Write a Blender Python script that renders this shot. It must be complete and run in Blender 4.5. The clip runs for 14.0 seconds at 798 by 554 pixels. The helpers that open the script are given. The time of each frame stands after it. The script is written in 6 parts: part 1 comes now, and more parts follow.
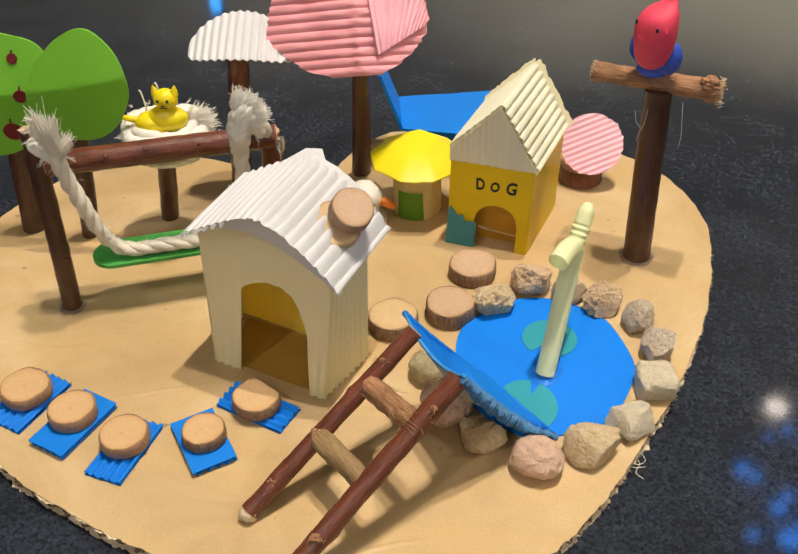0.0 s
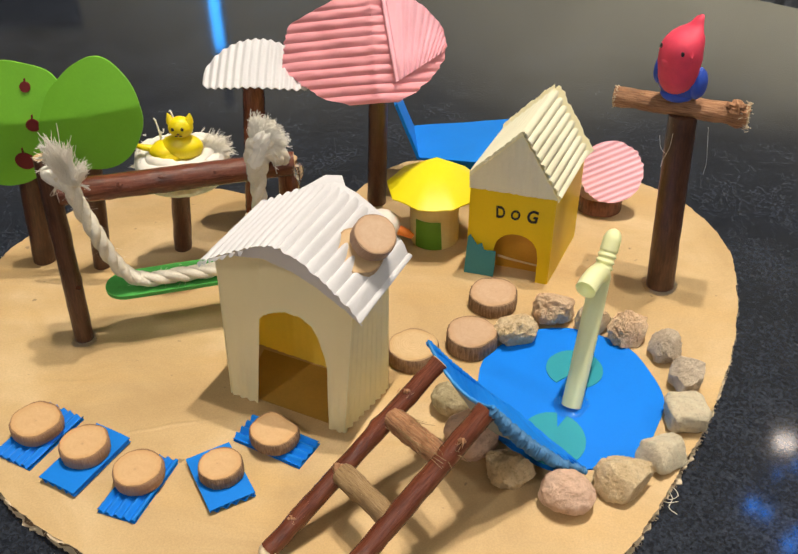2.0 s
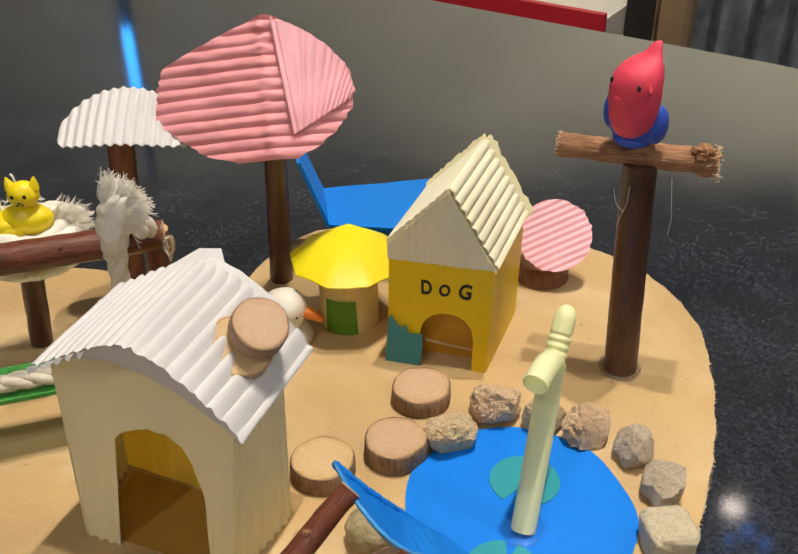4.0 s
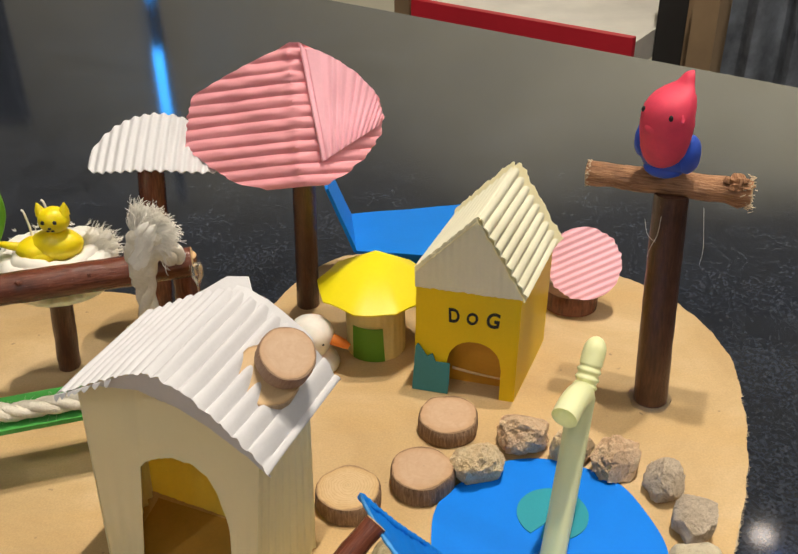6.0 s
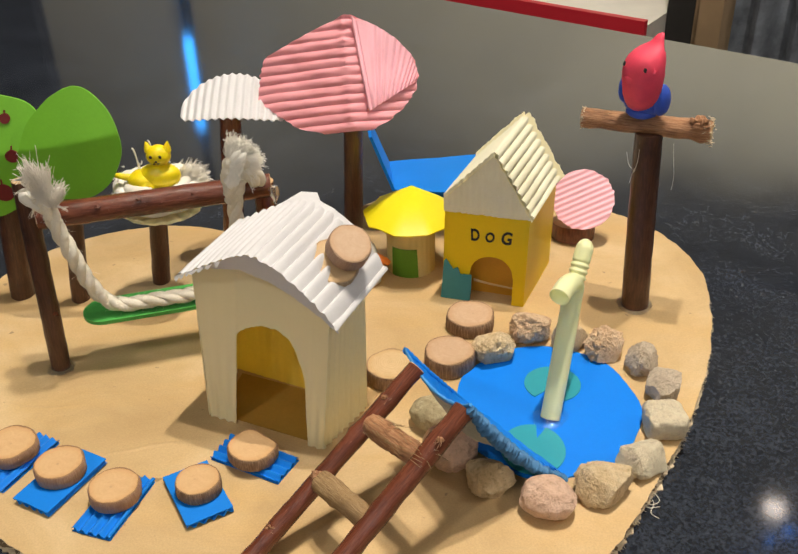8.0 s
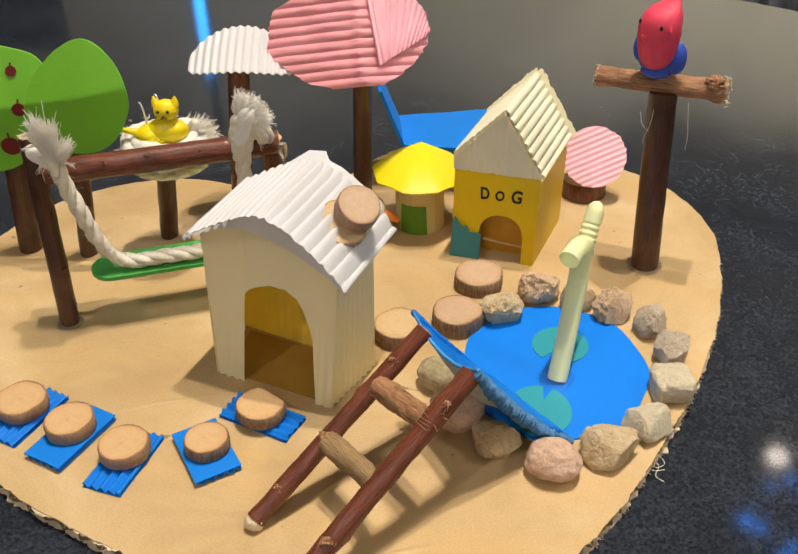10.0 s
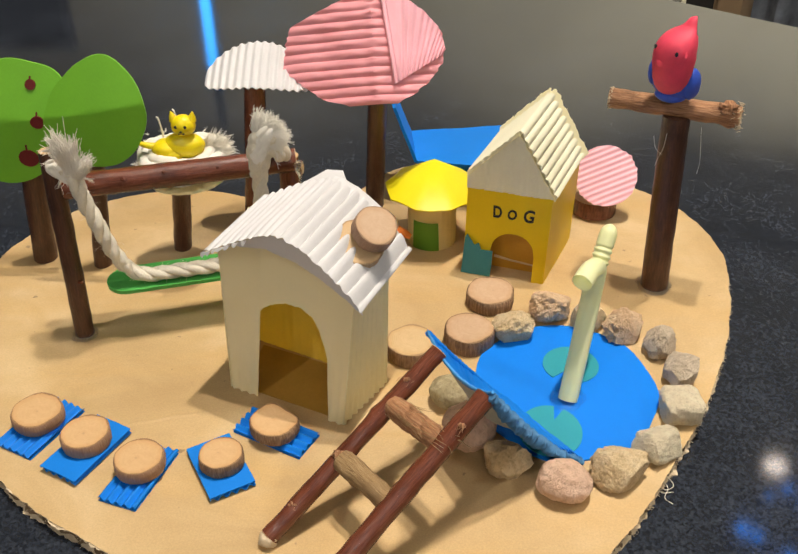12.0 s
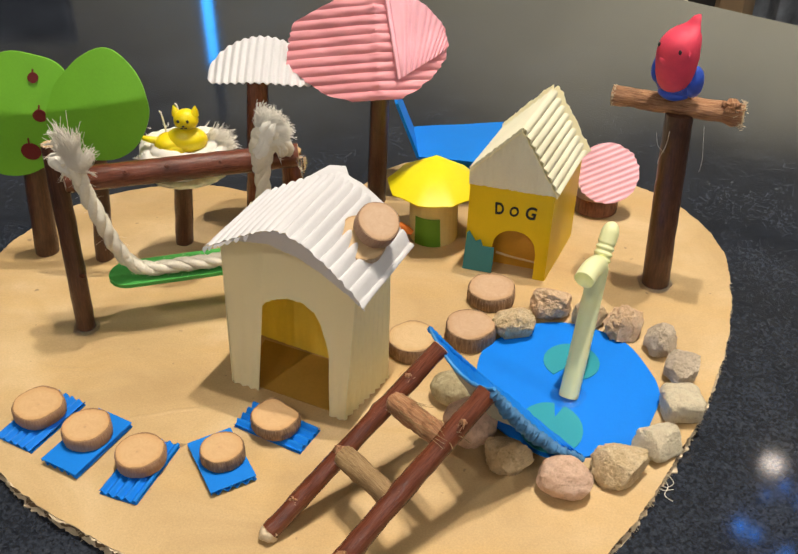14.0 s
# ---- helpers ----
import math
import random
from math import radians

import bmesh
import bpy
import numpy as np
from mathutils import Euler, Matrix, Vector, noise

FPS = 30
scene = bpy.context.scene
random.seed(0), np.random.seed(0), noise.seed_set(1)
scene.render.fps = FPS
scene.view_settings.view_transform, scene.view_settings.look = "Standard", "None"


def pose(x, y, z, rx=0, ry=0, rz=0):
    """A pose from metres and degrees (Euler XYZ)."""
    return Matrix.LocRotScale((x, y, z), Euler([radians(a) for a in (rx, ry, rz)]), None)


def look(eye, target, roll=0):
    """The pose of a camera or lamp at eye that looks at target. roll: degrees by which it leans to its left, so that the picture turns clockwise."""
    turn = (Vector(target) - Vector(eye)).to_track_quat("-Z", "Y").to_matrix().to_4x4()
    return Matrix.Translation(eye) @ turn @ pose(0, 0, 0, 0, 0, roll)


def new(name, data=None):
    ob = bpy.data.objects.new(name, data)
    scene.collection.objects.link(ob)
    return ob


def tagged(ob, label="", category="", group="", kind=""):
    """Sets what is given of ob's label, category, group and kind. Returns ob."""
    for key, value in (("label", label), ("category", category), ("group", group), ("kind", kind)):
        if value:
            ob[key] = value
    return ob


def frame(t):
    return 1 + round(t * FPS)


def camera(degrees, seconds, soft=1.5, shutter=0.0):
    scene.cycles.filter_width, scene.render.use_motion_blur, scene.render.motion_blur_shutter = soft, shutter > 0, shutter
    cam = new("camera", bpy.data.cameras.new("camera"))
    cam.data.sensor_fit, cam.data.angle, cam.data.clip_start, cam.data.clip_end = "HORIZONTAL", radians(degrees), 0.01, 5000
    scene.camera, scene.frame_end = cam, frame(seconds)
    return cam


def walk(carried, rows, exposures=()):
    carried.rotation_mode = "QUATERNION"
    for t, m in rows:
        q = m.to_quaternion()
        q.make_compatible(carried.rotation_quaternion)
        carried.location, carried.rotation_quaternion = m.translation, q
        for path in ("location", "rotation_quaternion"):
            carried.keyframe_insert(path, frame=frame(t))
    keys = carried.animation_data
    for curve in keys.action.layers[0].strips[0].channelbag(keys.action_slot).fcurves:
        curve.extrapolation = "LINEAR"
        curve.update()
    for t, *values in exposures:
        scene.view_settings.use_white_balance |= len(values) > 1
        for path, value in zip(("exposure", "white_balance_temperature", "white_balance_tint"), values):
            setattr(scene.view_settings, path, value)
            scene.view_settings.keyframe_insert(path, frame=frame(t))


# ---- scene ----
cam = camera(46.00, 14.0)
PATH = [
    (0, (0.01520, 0.01769, 0.29415), (-0.08322, 1.54936, -0.98814), -1.240),
    (0.5, (0.00507, 0.01909, 0.29030), (-0.14389, 1.56752, -0.96674), -1.917),
    (1, (0.00618, 0.01926, 0.28933), (-0.15124, 1.57530, -0.95724), -1.923),
    (1.5, (0.00542, 0.02052, 0.28794), (-0.14000, 1.58397, -0.95079), -1.881),
    (2, (0.00638, 0.02322, 0.28565), (-0.09591, 1.60307, -0.93647), -1.518),
    (2.5, (0.02349, 0.05446, 0.26288), (-0.00172, 1.66397, -0.92407), -0.759),
    (3, (0.03894, 0.08595, 0.24048), (0.06065, 1.71652, -0.91742), -0.566),
    (3.5, (0.03571, 0.08634, 0.23930), (0.08184, 1.73598, -0.89055), -0.430),
    (4, (0.01489, 0.09256, 0.24216), (0.04632, 1.76188, -0.85893), -0.664),
    (6.5, (0.01386, 0.09599, 0.24373), (-0.01727, 1.79055, -0.81809), -1.269),
    (7, (0.01216, 0.08058, 0.24520), (-0.02959, 1.77730, -0.81281), -1.477),
    (7.5, (0.00858, 0.03379, 0.26154), (-0.04796, 1.72901, -0.79820), -1.733),
    (8, (0.00940, 0.00435, 0.26523), (-0.05687, 1.68540, -0.81628), -1.863),
    (8.5, (0.00984, 0.00831, 0.25676), (-0.06411, 1.66635, -0.85922), -1.999),
    (11, (0.00670, 0.00958, 0.27742), (-0.08181, 1.61524, -0.91169), -1.312),
    (11.5, (0.00328, 0.00969, 0.27756), (-0.08339, 1.62046, -0.90477), -1.030),
    (12, (0.00309, 0.01048, 0.27842), (-0.07954, 1.62473, -0.89945), -0.756),
    (12.5, (0.00302, 0.00866, 0.27850), (-0.07397, 1.62338, -0.89910), -0.454),
    (13, (0.00192, 0.01024, 0.27681), (-0.07221, 1.62265, -0.90414), -0.258),
    (13.5, (0.00143, 0.00966, 0.27741), (-0.07081, 1.62038, -0.90596), -0.143),
    (14, (0.00188, 0.01030, 0.27871), (-0.07833, 1.61907, -0.90680), -0.295),
]
walk(cam, [(t, look(eye, target, roll)) for t, eye, target, roll in PATH],
     [(0, -0.04), (0.5, 0.0), (2, 0.0), (3, -0.08), (4, -0.14), (6.5, -0.14), (7.5, -0.08), (8.5, 0.0), (14, 0.0)])

# ---- world and lamps ----
TABLE = -0.0055          # top of the granite, the cardboard lies on it
CEIL = 1.75
# First three follow cast shadows; the other four are unseen lamps added as fill.
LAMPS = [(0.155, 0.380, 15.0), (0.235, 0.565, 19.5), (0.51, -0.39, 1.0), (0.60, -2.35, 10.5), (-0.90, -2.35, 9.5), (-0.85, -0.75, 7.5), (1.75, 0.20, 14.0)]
FAR_LAMP = (0.978, 1.912)
WALL_FILL_SPOTS = [(-0.60, 2.30, 19.0), (0.45, 2.30, 60.0), (1.25, 2.30, 80.0), (2.05, 2.30, 90.0)]
WALL_Y = 3.10
world = bpy.data.worlds.new("world")
world.use_nodes = True
scene.world = world
world.node_tree.nodes["Background"].inputs[0].default_value = (0.9, 0.92, 1.0, 1)
world.node_tree.nodes["Background"].inputs[1].default_value = 0.1
scene.view_settings.exposure = 0.0
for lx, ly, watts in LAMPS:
    lamp = bpy.data.lights.new("downlight_and_fill_lamp", "AREA")
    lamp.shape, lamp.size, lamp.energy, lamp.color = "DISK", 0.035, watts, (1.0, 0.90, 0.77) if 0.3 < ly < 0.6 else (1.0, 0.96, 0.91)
    new("downlight_and_fill_lamp", lamp).matrix_world = pose(lx, ly, CEIL - 0.012)

# Spots added to brighten the far wall, which the granite mirrors.
for lx, ly, watts in WALL_FILL_SPOTS:
    lamp = bpy.data.lights.new("wall_fill_spot", "SPOT")
    lamp.energy, lamp.color, lamp.spot_size, lamp.spot_blend, lamp.shadow_soft_size = watts, (1.0, 0.95, 0.83), math.radians(95), 1.0, 0.02
    new("wall_fill_spot", lamp).matrix_world = look((lx, ly, CEIL - 0.10), (lx, WALL_Y, 0.25 if lx < 2 else 0.75))


# ---- materials ----
def ramp(nt, fac, stops):
    n = nt.nodes.new("ShaderNodeValToRGB")
    while len(n.color_ramp.elements) < len(stops):
        n.color_ramp.elements.new(0.5)
    for e, (p, c) in zip(n.color_ramp.elements, stops):
        e.position, e.color = p, (*c, 1)
    nt.links.new(fac, n.inputs[0])
    return n.outputs[0]


def noise_of(nt, vec, scale, detail=4, rough=0.6, distortion=0.0):
    n = nt.nodes.new("ShaderNodeTexNoise")
    n.inputs["Scale"].default_value, n.inputs["Detail"].default_value = scale, detail
    n.inputs["Roughness"].default_value, n.inputs["Distortion"].default_value = rough, distortion
    nt.links.new(vec, n.inputs["Vector"])
    return n.outputs["Fac"]


def mixed(nt, a, b, fac, mode="MIX"):
    n = nt.nodes.new("ShaderNodeMix")
    n.data_type, n.blend_type = "RGBA", mode
    for value, sock in ((a, n.inputs["A"]), (b, n.inputs["B"]), (fac, n.inputs["Factor"])):
        if isinstance(value, (tuple, float, int)):
            sock.default_value = (*value, 1) if isinstance(value, tuple) else value
        else:
            nt.links.new(value, sock)
    return n.outputs["Result"]


def base(name, rough=0.6, coords="Object", stretch=(1, 1, 1)):
    m = bpy.data.materials.new(name)
    m.use_nodes = True
    nt = m.node_tree
    b = nt.nodes["Principled BSDF"]
    b.inputs["Roughness"].default_value = rough
    c = nt.nodes.new("ShaderNodeTexCoord")
    mp = nt.nodes.new("ShaderNodeMapping")
    mp.inputs["Scale"].default_value = stretch
    nt.links.new(c.outputs[coords], mp.inputs["Vector"])
    return m, nt, b, mp.outputs[0]


def bump(nt, b, height, strength, distance=0.0004):
    n = nt.nodes.new("ShaderNodeBump")
    n.inputs["Strength"].default_value, n.inputs["Distance"].default_value = strength, distance
    nt.links.new(height, n.inputs["Height"])
    nt.links.new(n.outputs[0], b.inputs["Normal"])


def paper(name, colour, rough=0.62, vary=0.12, grain=900, spec=0.35, sheer=0.0, relief=0.25):
    """Coloured card: a faint mottle, fine fibre, small scuffs."""
    m, nt, b, v = base(name, rough)
    big = noise_of(nt, v, 45, 3)
    fine = noise_of(nt, v, grain, 3)
    dark = tuple(c * (1 - vary) for c in colour)
    light = tuple(min(1, c * (1 + vary * 0.7)) for c in colour)
    col = ramp(nt, big, [(0.3, dark), (0.7, light)])
    col = mixed(nt, col, ramp(nt, fine, [(0.35, dark), (0.7, light)]), 0.35)
    nt.links.new(col, b.inputs["Base Color"])
    b.inputs["Specular IOR Level"].default_value = spec
    bump(nt, b, fine, relief, 0.0002 if relief < 0.5 else 0.0006)
    if sheer:
        thin = nt.nodes.new("ShaderNodeBsdfTranslucent")
        nt.links.new(col, thin.inputs[0])
        both = nt.nodes.new("ShaderNodeMixShader")
        both.inputs[0].default_value = sheer
        nt.links.new(b.outputs[0], both.inputs[1])
        nt.links.new(thin.outputs[0], both.inputs[2])
        nt.links.new(both.outputs[0], nt.nodes["Material Output"].inputs[0])
    return m


def clay(name, colour, rough=0.45, sss=0.12):
    m, nt, b, v = base(name, rough)
    n = noise_of(nt, v, 160, 3)
    nt.links.new(ramp(nt, n, [(0.25, tuple(c * 0.86 for c in colour)), (0.75, tuple(min(1, c * 1.06) for c in colour))]), b.inputs["Base Color"])
    b.inputs["Subsurface Weight"].default_value = sss
    b.inputs["Subsurface Radius"].default_value = (0.002, 0.001, 0.001)
    bump(nt, b, n, 0.25, 0.0006)
    return m


def bark(name, dark, mid, light, rough=0.5, streak=1.0, bumps=0.6):
    """Stripped or barked twig; U runs round the stick, V along it in metres."""
    m, nt, b, v = base(name, rough, "UV", (14, 45, 1))
    long = noise_of(nt, v, 3.0, 6, 0.65, 0.4)
    blot = nt.nodes.new("ShaderNodeMapping")
    blot.inputs["Scale"].default_value = (0.25, 1.2, 1)
    nt.links.new(v, blot.inputs["Vector"])
    patch = noise_of(nt, blot.outputs[0], 1.1, 3)
    info = nt.nodes.new("ShaderNodeObjectInfo")
    col = ramp(nt, long, [(0.25, dark), (0.5, mid), (0.8, light)])
    col = mixed(nt, col, dark, ramp(nt, patch, [(0.5, (0, 0, 0)), (0.72, (0.75, 0.75, 0.75))]))
    dots = nt.nodes.new("ShaderNodeMapping")
    dots.inputs["Scale"].default_value = (1.6, 2.2, 1)
    nt.links.new(v, dots.inputs["Vector"])
    fleck = noise_of(nt, dots.outputs[0], 4.0, 2)
    col = mixed(nt, col, tuple(min(1, c * 2.2 + 0.08) for c in light), ramp(nt, fleck, [(0.70, (0, 0, 0)), (0.76, (0.55, 0.55, 0.55))]))
    nt.links.new(col, b.inputs["Base Color"])
    bump(nt, b, long, bumps, 0.0009)
    return m


def cut_wood(name, inner, rim, rings=0.02, count=60):
    """A sawn face: rings round the middle of the piece, V is the distance from it."""
    m, nt, b, v = base(name, 0.62, "UV")
    sep = nt.nodes.new("ShaderNodeSeparateXYZ")
    nt.links.new(v, sep.inputs[0])
    c2 = nt.nodes.new("ShaderNodeTexCoord")
    soft = noise_of(nt, c2.outputs["Object"], 120, 3)
    add = nt.nodes.new("ShaderNodeMath")
    add.operation = "MULTIPLY_ADD"
    nt.links.new(soft, add.inputs[0])
    add.inputs[1].default_value = 0.30
    scaled = nt.nodes.new("ShaderNodeMath")
    scaled.operation = "MULTIPLY"
    scaled.inputs[1].default_value = 0.76
    nt.links.new(sep.outputs[1], scaled.inputs[0])
    nt.links.new(scaled.outputs[0], add.inputs[2])
    ring = nt.nodes.new("ShaderNodeMath")
    ring.operation = "SINE"
    mul = nt.nodes.new("ShaderNodeMath")
    mul.operation = "MULTIPLY"
    mul.inputs[1].default_value = count
    nt.links.new(add.outputs[0], mul.inputs[0])
    nt.links.new(mul.outputs[0], ring.inputs[0])
    col = ramp(nt, add.outputs[0], [(0.13, tuple(c * 0.8 for c in inner)), (0.20, inner), (0.66, inner), (0.84, (inner[0] * 0.95, inner[1] * 0.90, inner[2] * 0.83)), (0.90, (inner[0] * 0.84, inner[1] * 0.75, inner[2] * 0.62)), (0.915, rim)])
    mott = noise_of(nt, c2.outputs["Object"], 260, 4, 0.7, 1.0)
    col = mixed(nt, col, ramp(nt, mott, [(0.3, (0.90, 0.87, 0.82)), (0.65, (1, 1, 1))]), 1.0, "MULTIPLY")
    shade = ramp(nt, ring.outputs[0], [(0.0, (1, 1, 1)), (1.0, tuple(1 - rings * k for k in (0.7, 1.0, 1.4)))])
    nt.links.new(mixed(nt, col, shade, 1.0, "MULTIPLY"), b.inputs["Base Color"])
    bump(nt, b, noise_of(nt, c2.outputs["Object"], 700, 2), 0.2, 0.0003)
    return m


def stone(name, a, b_, c, pits=0.5):
    m, nt, b, v = base(name, 0.85)
    n1, n2 = noise_of(nt, v, 110, 6, 0.75, 0.8), noise_of(nt, v, 520, 5, 0.75)
    n3 = noise_of(nt, v, 260, 6, 0.8, 1.6)
    col = ramp(nt, n1, [(0.26, a), (0.42, b_), (0.62, c)])
    col = mixed(nt, col, ramp(nt, n2, [(0.30, tuple(x * 0.6 for x in a)), (0.5, c)]), 0.35)
    col = mixed(nt, col, tuple(x * 0.42 for x in a), ramp(nt, n3, [(0.31, (0.6, 0.6, 0.6)), (0.39, (0, 0, 0))]))
    nt.links.new(col, b.inputs["Base Color"])
    add = nt.nodes.new("ShaderNodeMath")
    nt.links.new(n1, add.inputs[0])
    nt.links.new(n3, add.inputs[1])
    rough = nt.nodes.new("ShaderNodeMath")
    nt.links.new(add.outputs[0], rough.inputs[0])
    nt.links.new(n2, rough.inputs[1])
    bump(nt, b, rough.outputs[0], min(1.0, pits * 1.4), 0.004)
    return m


def kraft_board():
    m, nt, b, v = base("kraft_board", 0.5)
    cloud = noise_of(nt, v, 16, 5, 0.6, 0.8)
    along = nt.nodes.new("ShaderNodeMapping")
    along.inputs["Scale"].default_value, along.inputs["Rotation"].default_value = (1.0, 3.2, 1.0), (0, 0, 0.25)
    nt.links.new(v, along.inputs["Vector"])
    wash = noise_of(nt, along.outputs[0], 7, 4, 0.65)
    fine = noise_of(nt, v, 1300, 3)
    col = ramp(nt, cloud, [(0.25, (0.48, 0.32, 0.145)), (0.5, (0.60, 0.42, 0.21)), (0.75, (0.71, 0.53, 0.30))])
    col = mixed(nt, col, (0.62, 0.40, 0.16), ramp(nt, wash, [(0.46, (0, 0, 0)), (0.66, (0.7, 0.7, 0.7))]))
    speck = noise_of(nt, v, 210, 1)
    col = mixed(nt, col, (0.22, 0.15, 0.08), ramp(nt, speck, [(0.76, (0, 0, 0)), (0.80, (0.7, 0.7, 0.7))]))
    col = mixed(nt, col, ramp(nt, fine, [(0.3, (0.86, 0.86, 0.86)), (0.7, (1, 1, 1))]), 1.0, "MULTIPLY")
    nt.links.new(col, b.inputs["Base Color"])
    b.inputs["Specular IOR Level"].default_value = 0.4
    bump(nt, b, cloud, 0.35, 0.0012)
    return m


def granite():
    m, nt, b, v = base("granite", 0.16)
    vor = nt.nodes.new("ShaderNodeTexVoronoi")
    vor.inputs["Scale"].default_value = 900
    nt.links.new(v, vor.inputs["Vector"])
    n = noise_of(nt, v, 640, 4, 0.75, 0.4)
    big = noise_of(nt, v, 30, 3)
    col = ramp(nt, n, [(0.34, (0.009, 0.011, 0.016)), (0.5, (0.025, 0.030, 0.040)), (0.62, (0.041, 0.048, 0.062)), (0.8, (0.058, 0.067, 0.084))])
    hue = ramp(nt, vor.outputs["Color"], [(0.0, (0.7, 0.72, 0.78)), (1.0, (1.12, 1.12, 1.12))])
    col = mixed(nt, col, hue, 1.0, "MULTIPLY")
    col = mixed(nt, col, ramp(nt, big, [(0.3, (0.7, 0.7, 0.7)), (0.7, (1.2, 1.2, 1.2))]), 1.0, "MULTIPLY")
    nt.links.new(col, b.inputs["Base Color"])
    nt.links.new(ramp(nt, n, [(0.3, (0.06, 0.06, 0.06)), (0.8, (0.075, 0.075, 0.075))]), b.inputs["Roughness"])
    b.inputs["Specular IOR Level"].default_value = 0.75
    return m


def plain(name, colour, rough=0.6, metal=0.0, emit=0.0, scale=6, vary=0.15):
    m, nt, b, v = base(name, rough)
    n = noise_of(nt, v, scale, 4)
    nt.links.new(ramp(nt, n, [(0.3, tuple(c * (1 - vary) for c in colour)), (0.7, tuple(min(1, c * (1 + vary)) for c in colour))]), b.inputs["Base Color"])
    b.inputs["Metallic"].default_value = metal
    if emit:
        b.inputs["Emission Color"].default_value, b.inputs["Emission Strength"].default_value = (*colour, 1), emit
    return m


def glue_mat():
    m, nt, b, v = base("hot_glue", 0.1)
    b.inputs["Base Color"].default_value = (0.92, 0.90, 0.84, 1)
    b.inputs["Transmission Weight"].default_value = 0.93
    b.inputs["IOR"].default_value = 1.45
    return m


def clear_glue_mat():
    m, nt, b, v = base("clear_glue", 0.06)
    see = nt.nodes.new("ShaderNodeBsdfTransparent")
    see.inputs[0].default_value = (0.93, 0.95, 0.97, 1)
    gloss = nt.nodes.new("ShaderNodeBsdfGlossy")
    gloss.inputs["Roughness"].default_value = 0.09
    bump(nt, gloss, noise_of(nt, v, 380, 2), 0.6, 0.0008)
    both = nt.nodes.new("ShaderNodeMixShader")
    both.inputs[0].default_value = 0.09
    nt.links.new(see.outputs[0], both.inputs[1])
    nt.links.new(gloss.outputs[0], both.inputs[2])
    nt.links.new(both.outputs[0], nt.nodes["Material Output"].inputs[0])
    nt.nodes.remove(b)
    return m


KRAFT, GRANITE, GLUE, CLEAR_GLUE = kraft_board(), granite(), glue_mat(), clear_glue_mat()
KRAFT_EDGE = paper("kraft_edge", (0.70, 0.57, 0.39), 0.8, 0.3)
KRAFT_CORE = paper("kraft_core", (0.20, 0.13, 0.07), 0.85, 0.3)
WHITE = paper("white_card", (0.71, 0.70, 0.705), 0.6, 0.05, sheer=0.12)
CREAM = paper("cream_card", (0.96, 0.86, 0.54), 0.55, 0.02, sheer=0.12)
IVORY = paper("ivory_card", (0.93, 0.90, 0.69), 0.5, 0.05, sheer=0.2)
IVORY_WALL = paper("ivory_wall", (0.96, 0.90, 0.60), 0.5, 0.03, sheer=0.32)
INNER = paper("inner_yellow_card", (0.92, 0.76, 0.15), 0.5, 0.06, sheer=0.5)
YELLOW = paper("yellow_card", (0.90, 0.64, 0.004), 0.42, 0.05, spec=0.5, sheer=0.15)
LEMON = paper("lemon_card", (0.93, 0.80, 0.01), 0.45, 0.05, spec=0.5, sheer=0.15)
HOUSE_FLOOR = paper("brown_floor_sheet", (0.42, 0.24, 0.045), 0.5, 0.15)
AMBER = paper("amber_card", (0.55, 0.27, 0.02), 0.4, 0.12, spec=0.5)
STRAWY = paper("straw_card", (0.90, 0.76, 0.36), 0.5, 0.08, sheer=0.18)
SHEEN_STRIP = paper("sheen_strip", (0.62, 0.46, 0.26), 0.4, 0.2)
TEAL = paper("teal_card", (0.045, 0.235, 0.27), 0.5, 0.1)
PINK = paper("pink_card", (0.96, 0.43, 0.47), 0.55, 0.06, sheer=0.22)
PINK_PALE = paper("pale_pink_card", (0.96, 0.50, 0.57), 0.55, 0.06)
GREEN = paper("green_card", (0.185, 0.51, 0.03), 0.45, 0.08, spec=0.45)
GREEN_DOOR = paper("green_door_card", (0.11, 0.27, 0.02), 0.5, 0.08)
GREEN_STICK = paper("green_painted_wood", (0.08, 0.40, 0.08), 0.4, 0.25, 300)
RED_DOT = paper("red_dot", (0.16, 0.015, 0.015), 0.5, 0.2)
BLUE = paper("blue_card", (0.006, 0.195, 0.70), 0.55, 0.06, spec=0.2)
BLUE_LIP = paper("blue_card_lip", (0.06, 0.30, 0.70), 0.5, 0.25, 300)
BLUE_BACK = paper("blue_card_back", (0.30, 0.34, 0.36), 0.7, 0.2)
BLUE_FOLD = paper("blue_card_fold", (0.06, 0.19, 0.38), 0.6, 0.4, 300)
POND_BLUE = paper("pond_blue", (0.004, 0.205, 0.80), 0.45, 0.04, spec=0.22)
LILY = paper("lily_card", (0.03, 0.31, 0.38), 0.38, 0.06, spec=0.35)
BLACK = plain("black_ink", (0.012, 0.012, 0.015), 0.6)
RED_BARK = bark("red_bark", (0.060, 0.016, 0.009), (0.150, 0.042, 0.020), (0.23, 0.075, 0.040), 0.27, 1, 0.35)
BROWN_BARK = bark("brown_bark", (0.040, 0.016, 0.009), (0.085, 0.034, 0.018), (0.14, 0.062, 0.032), 0.36, 1, 0.3)
RAW_BARK = bark("raw_bark", (0.11, 0.042, 0.018), (0.42, 0.20, 0.09), (0.66, 0.40, 0.22), 0.6, 1, 1.0)
PEELED = bark("peeled_twig", (0.18, 0.105, 0.045), (0.33, 0.21, 0.095), (0.48, 0.33, 0.17), 0.6, 1, 0.8)
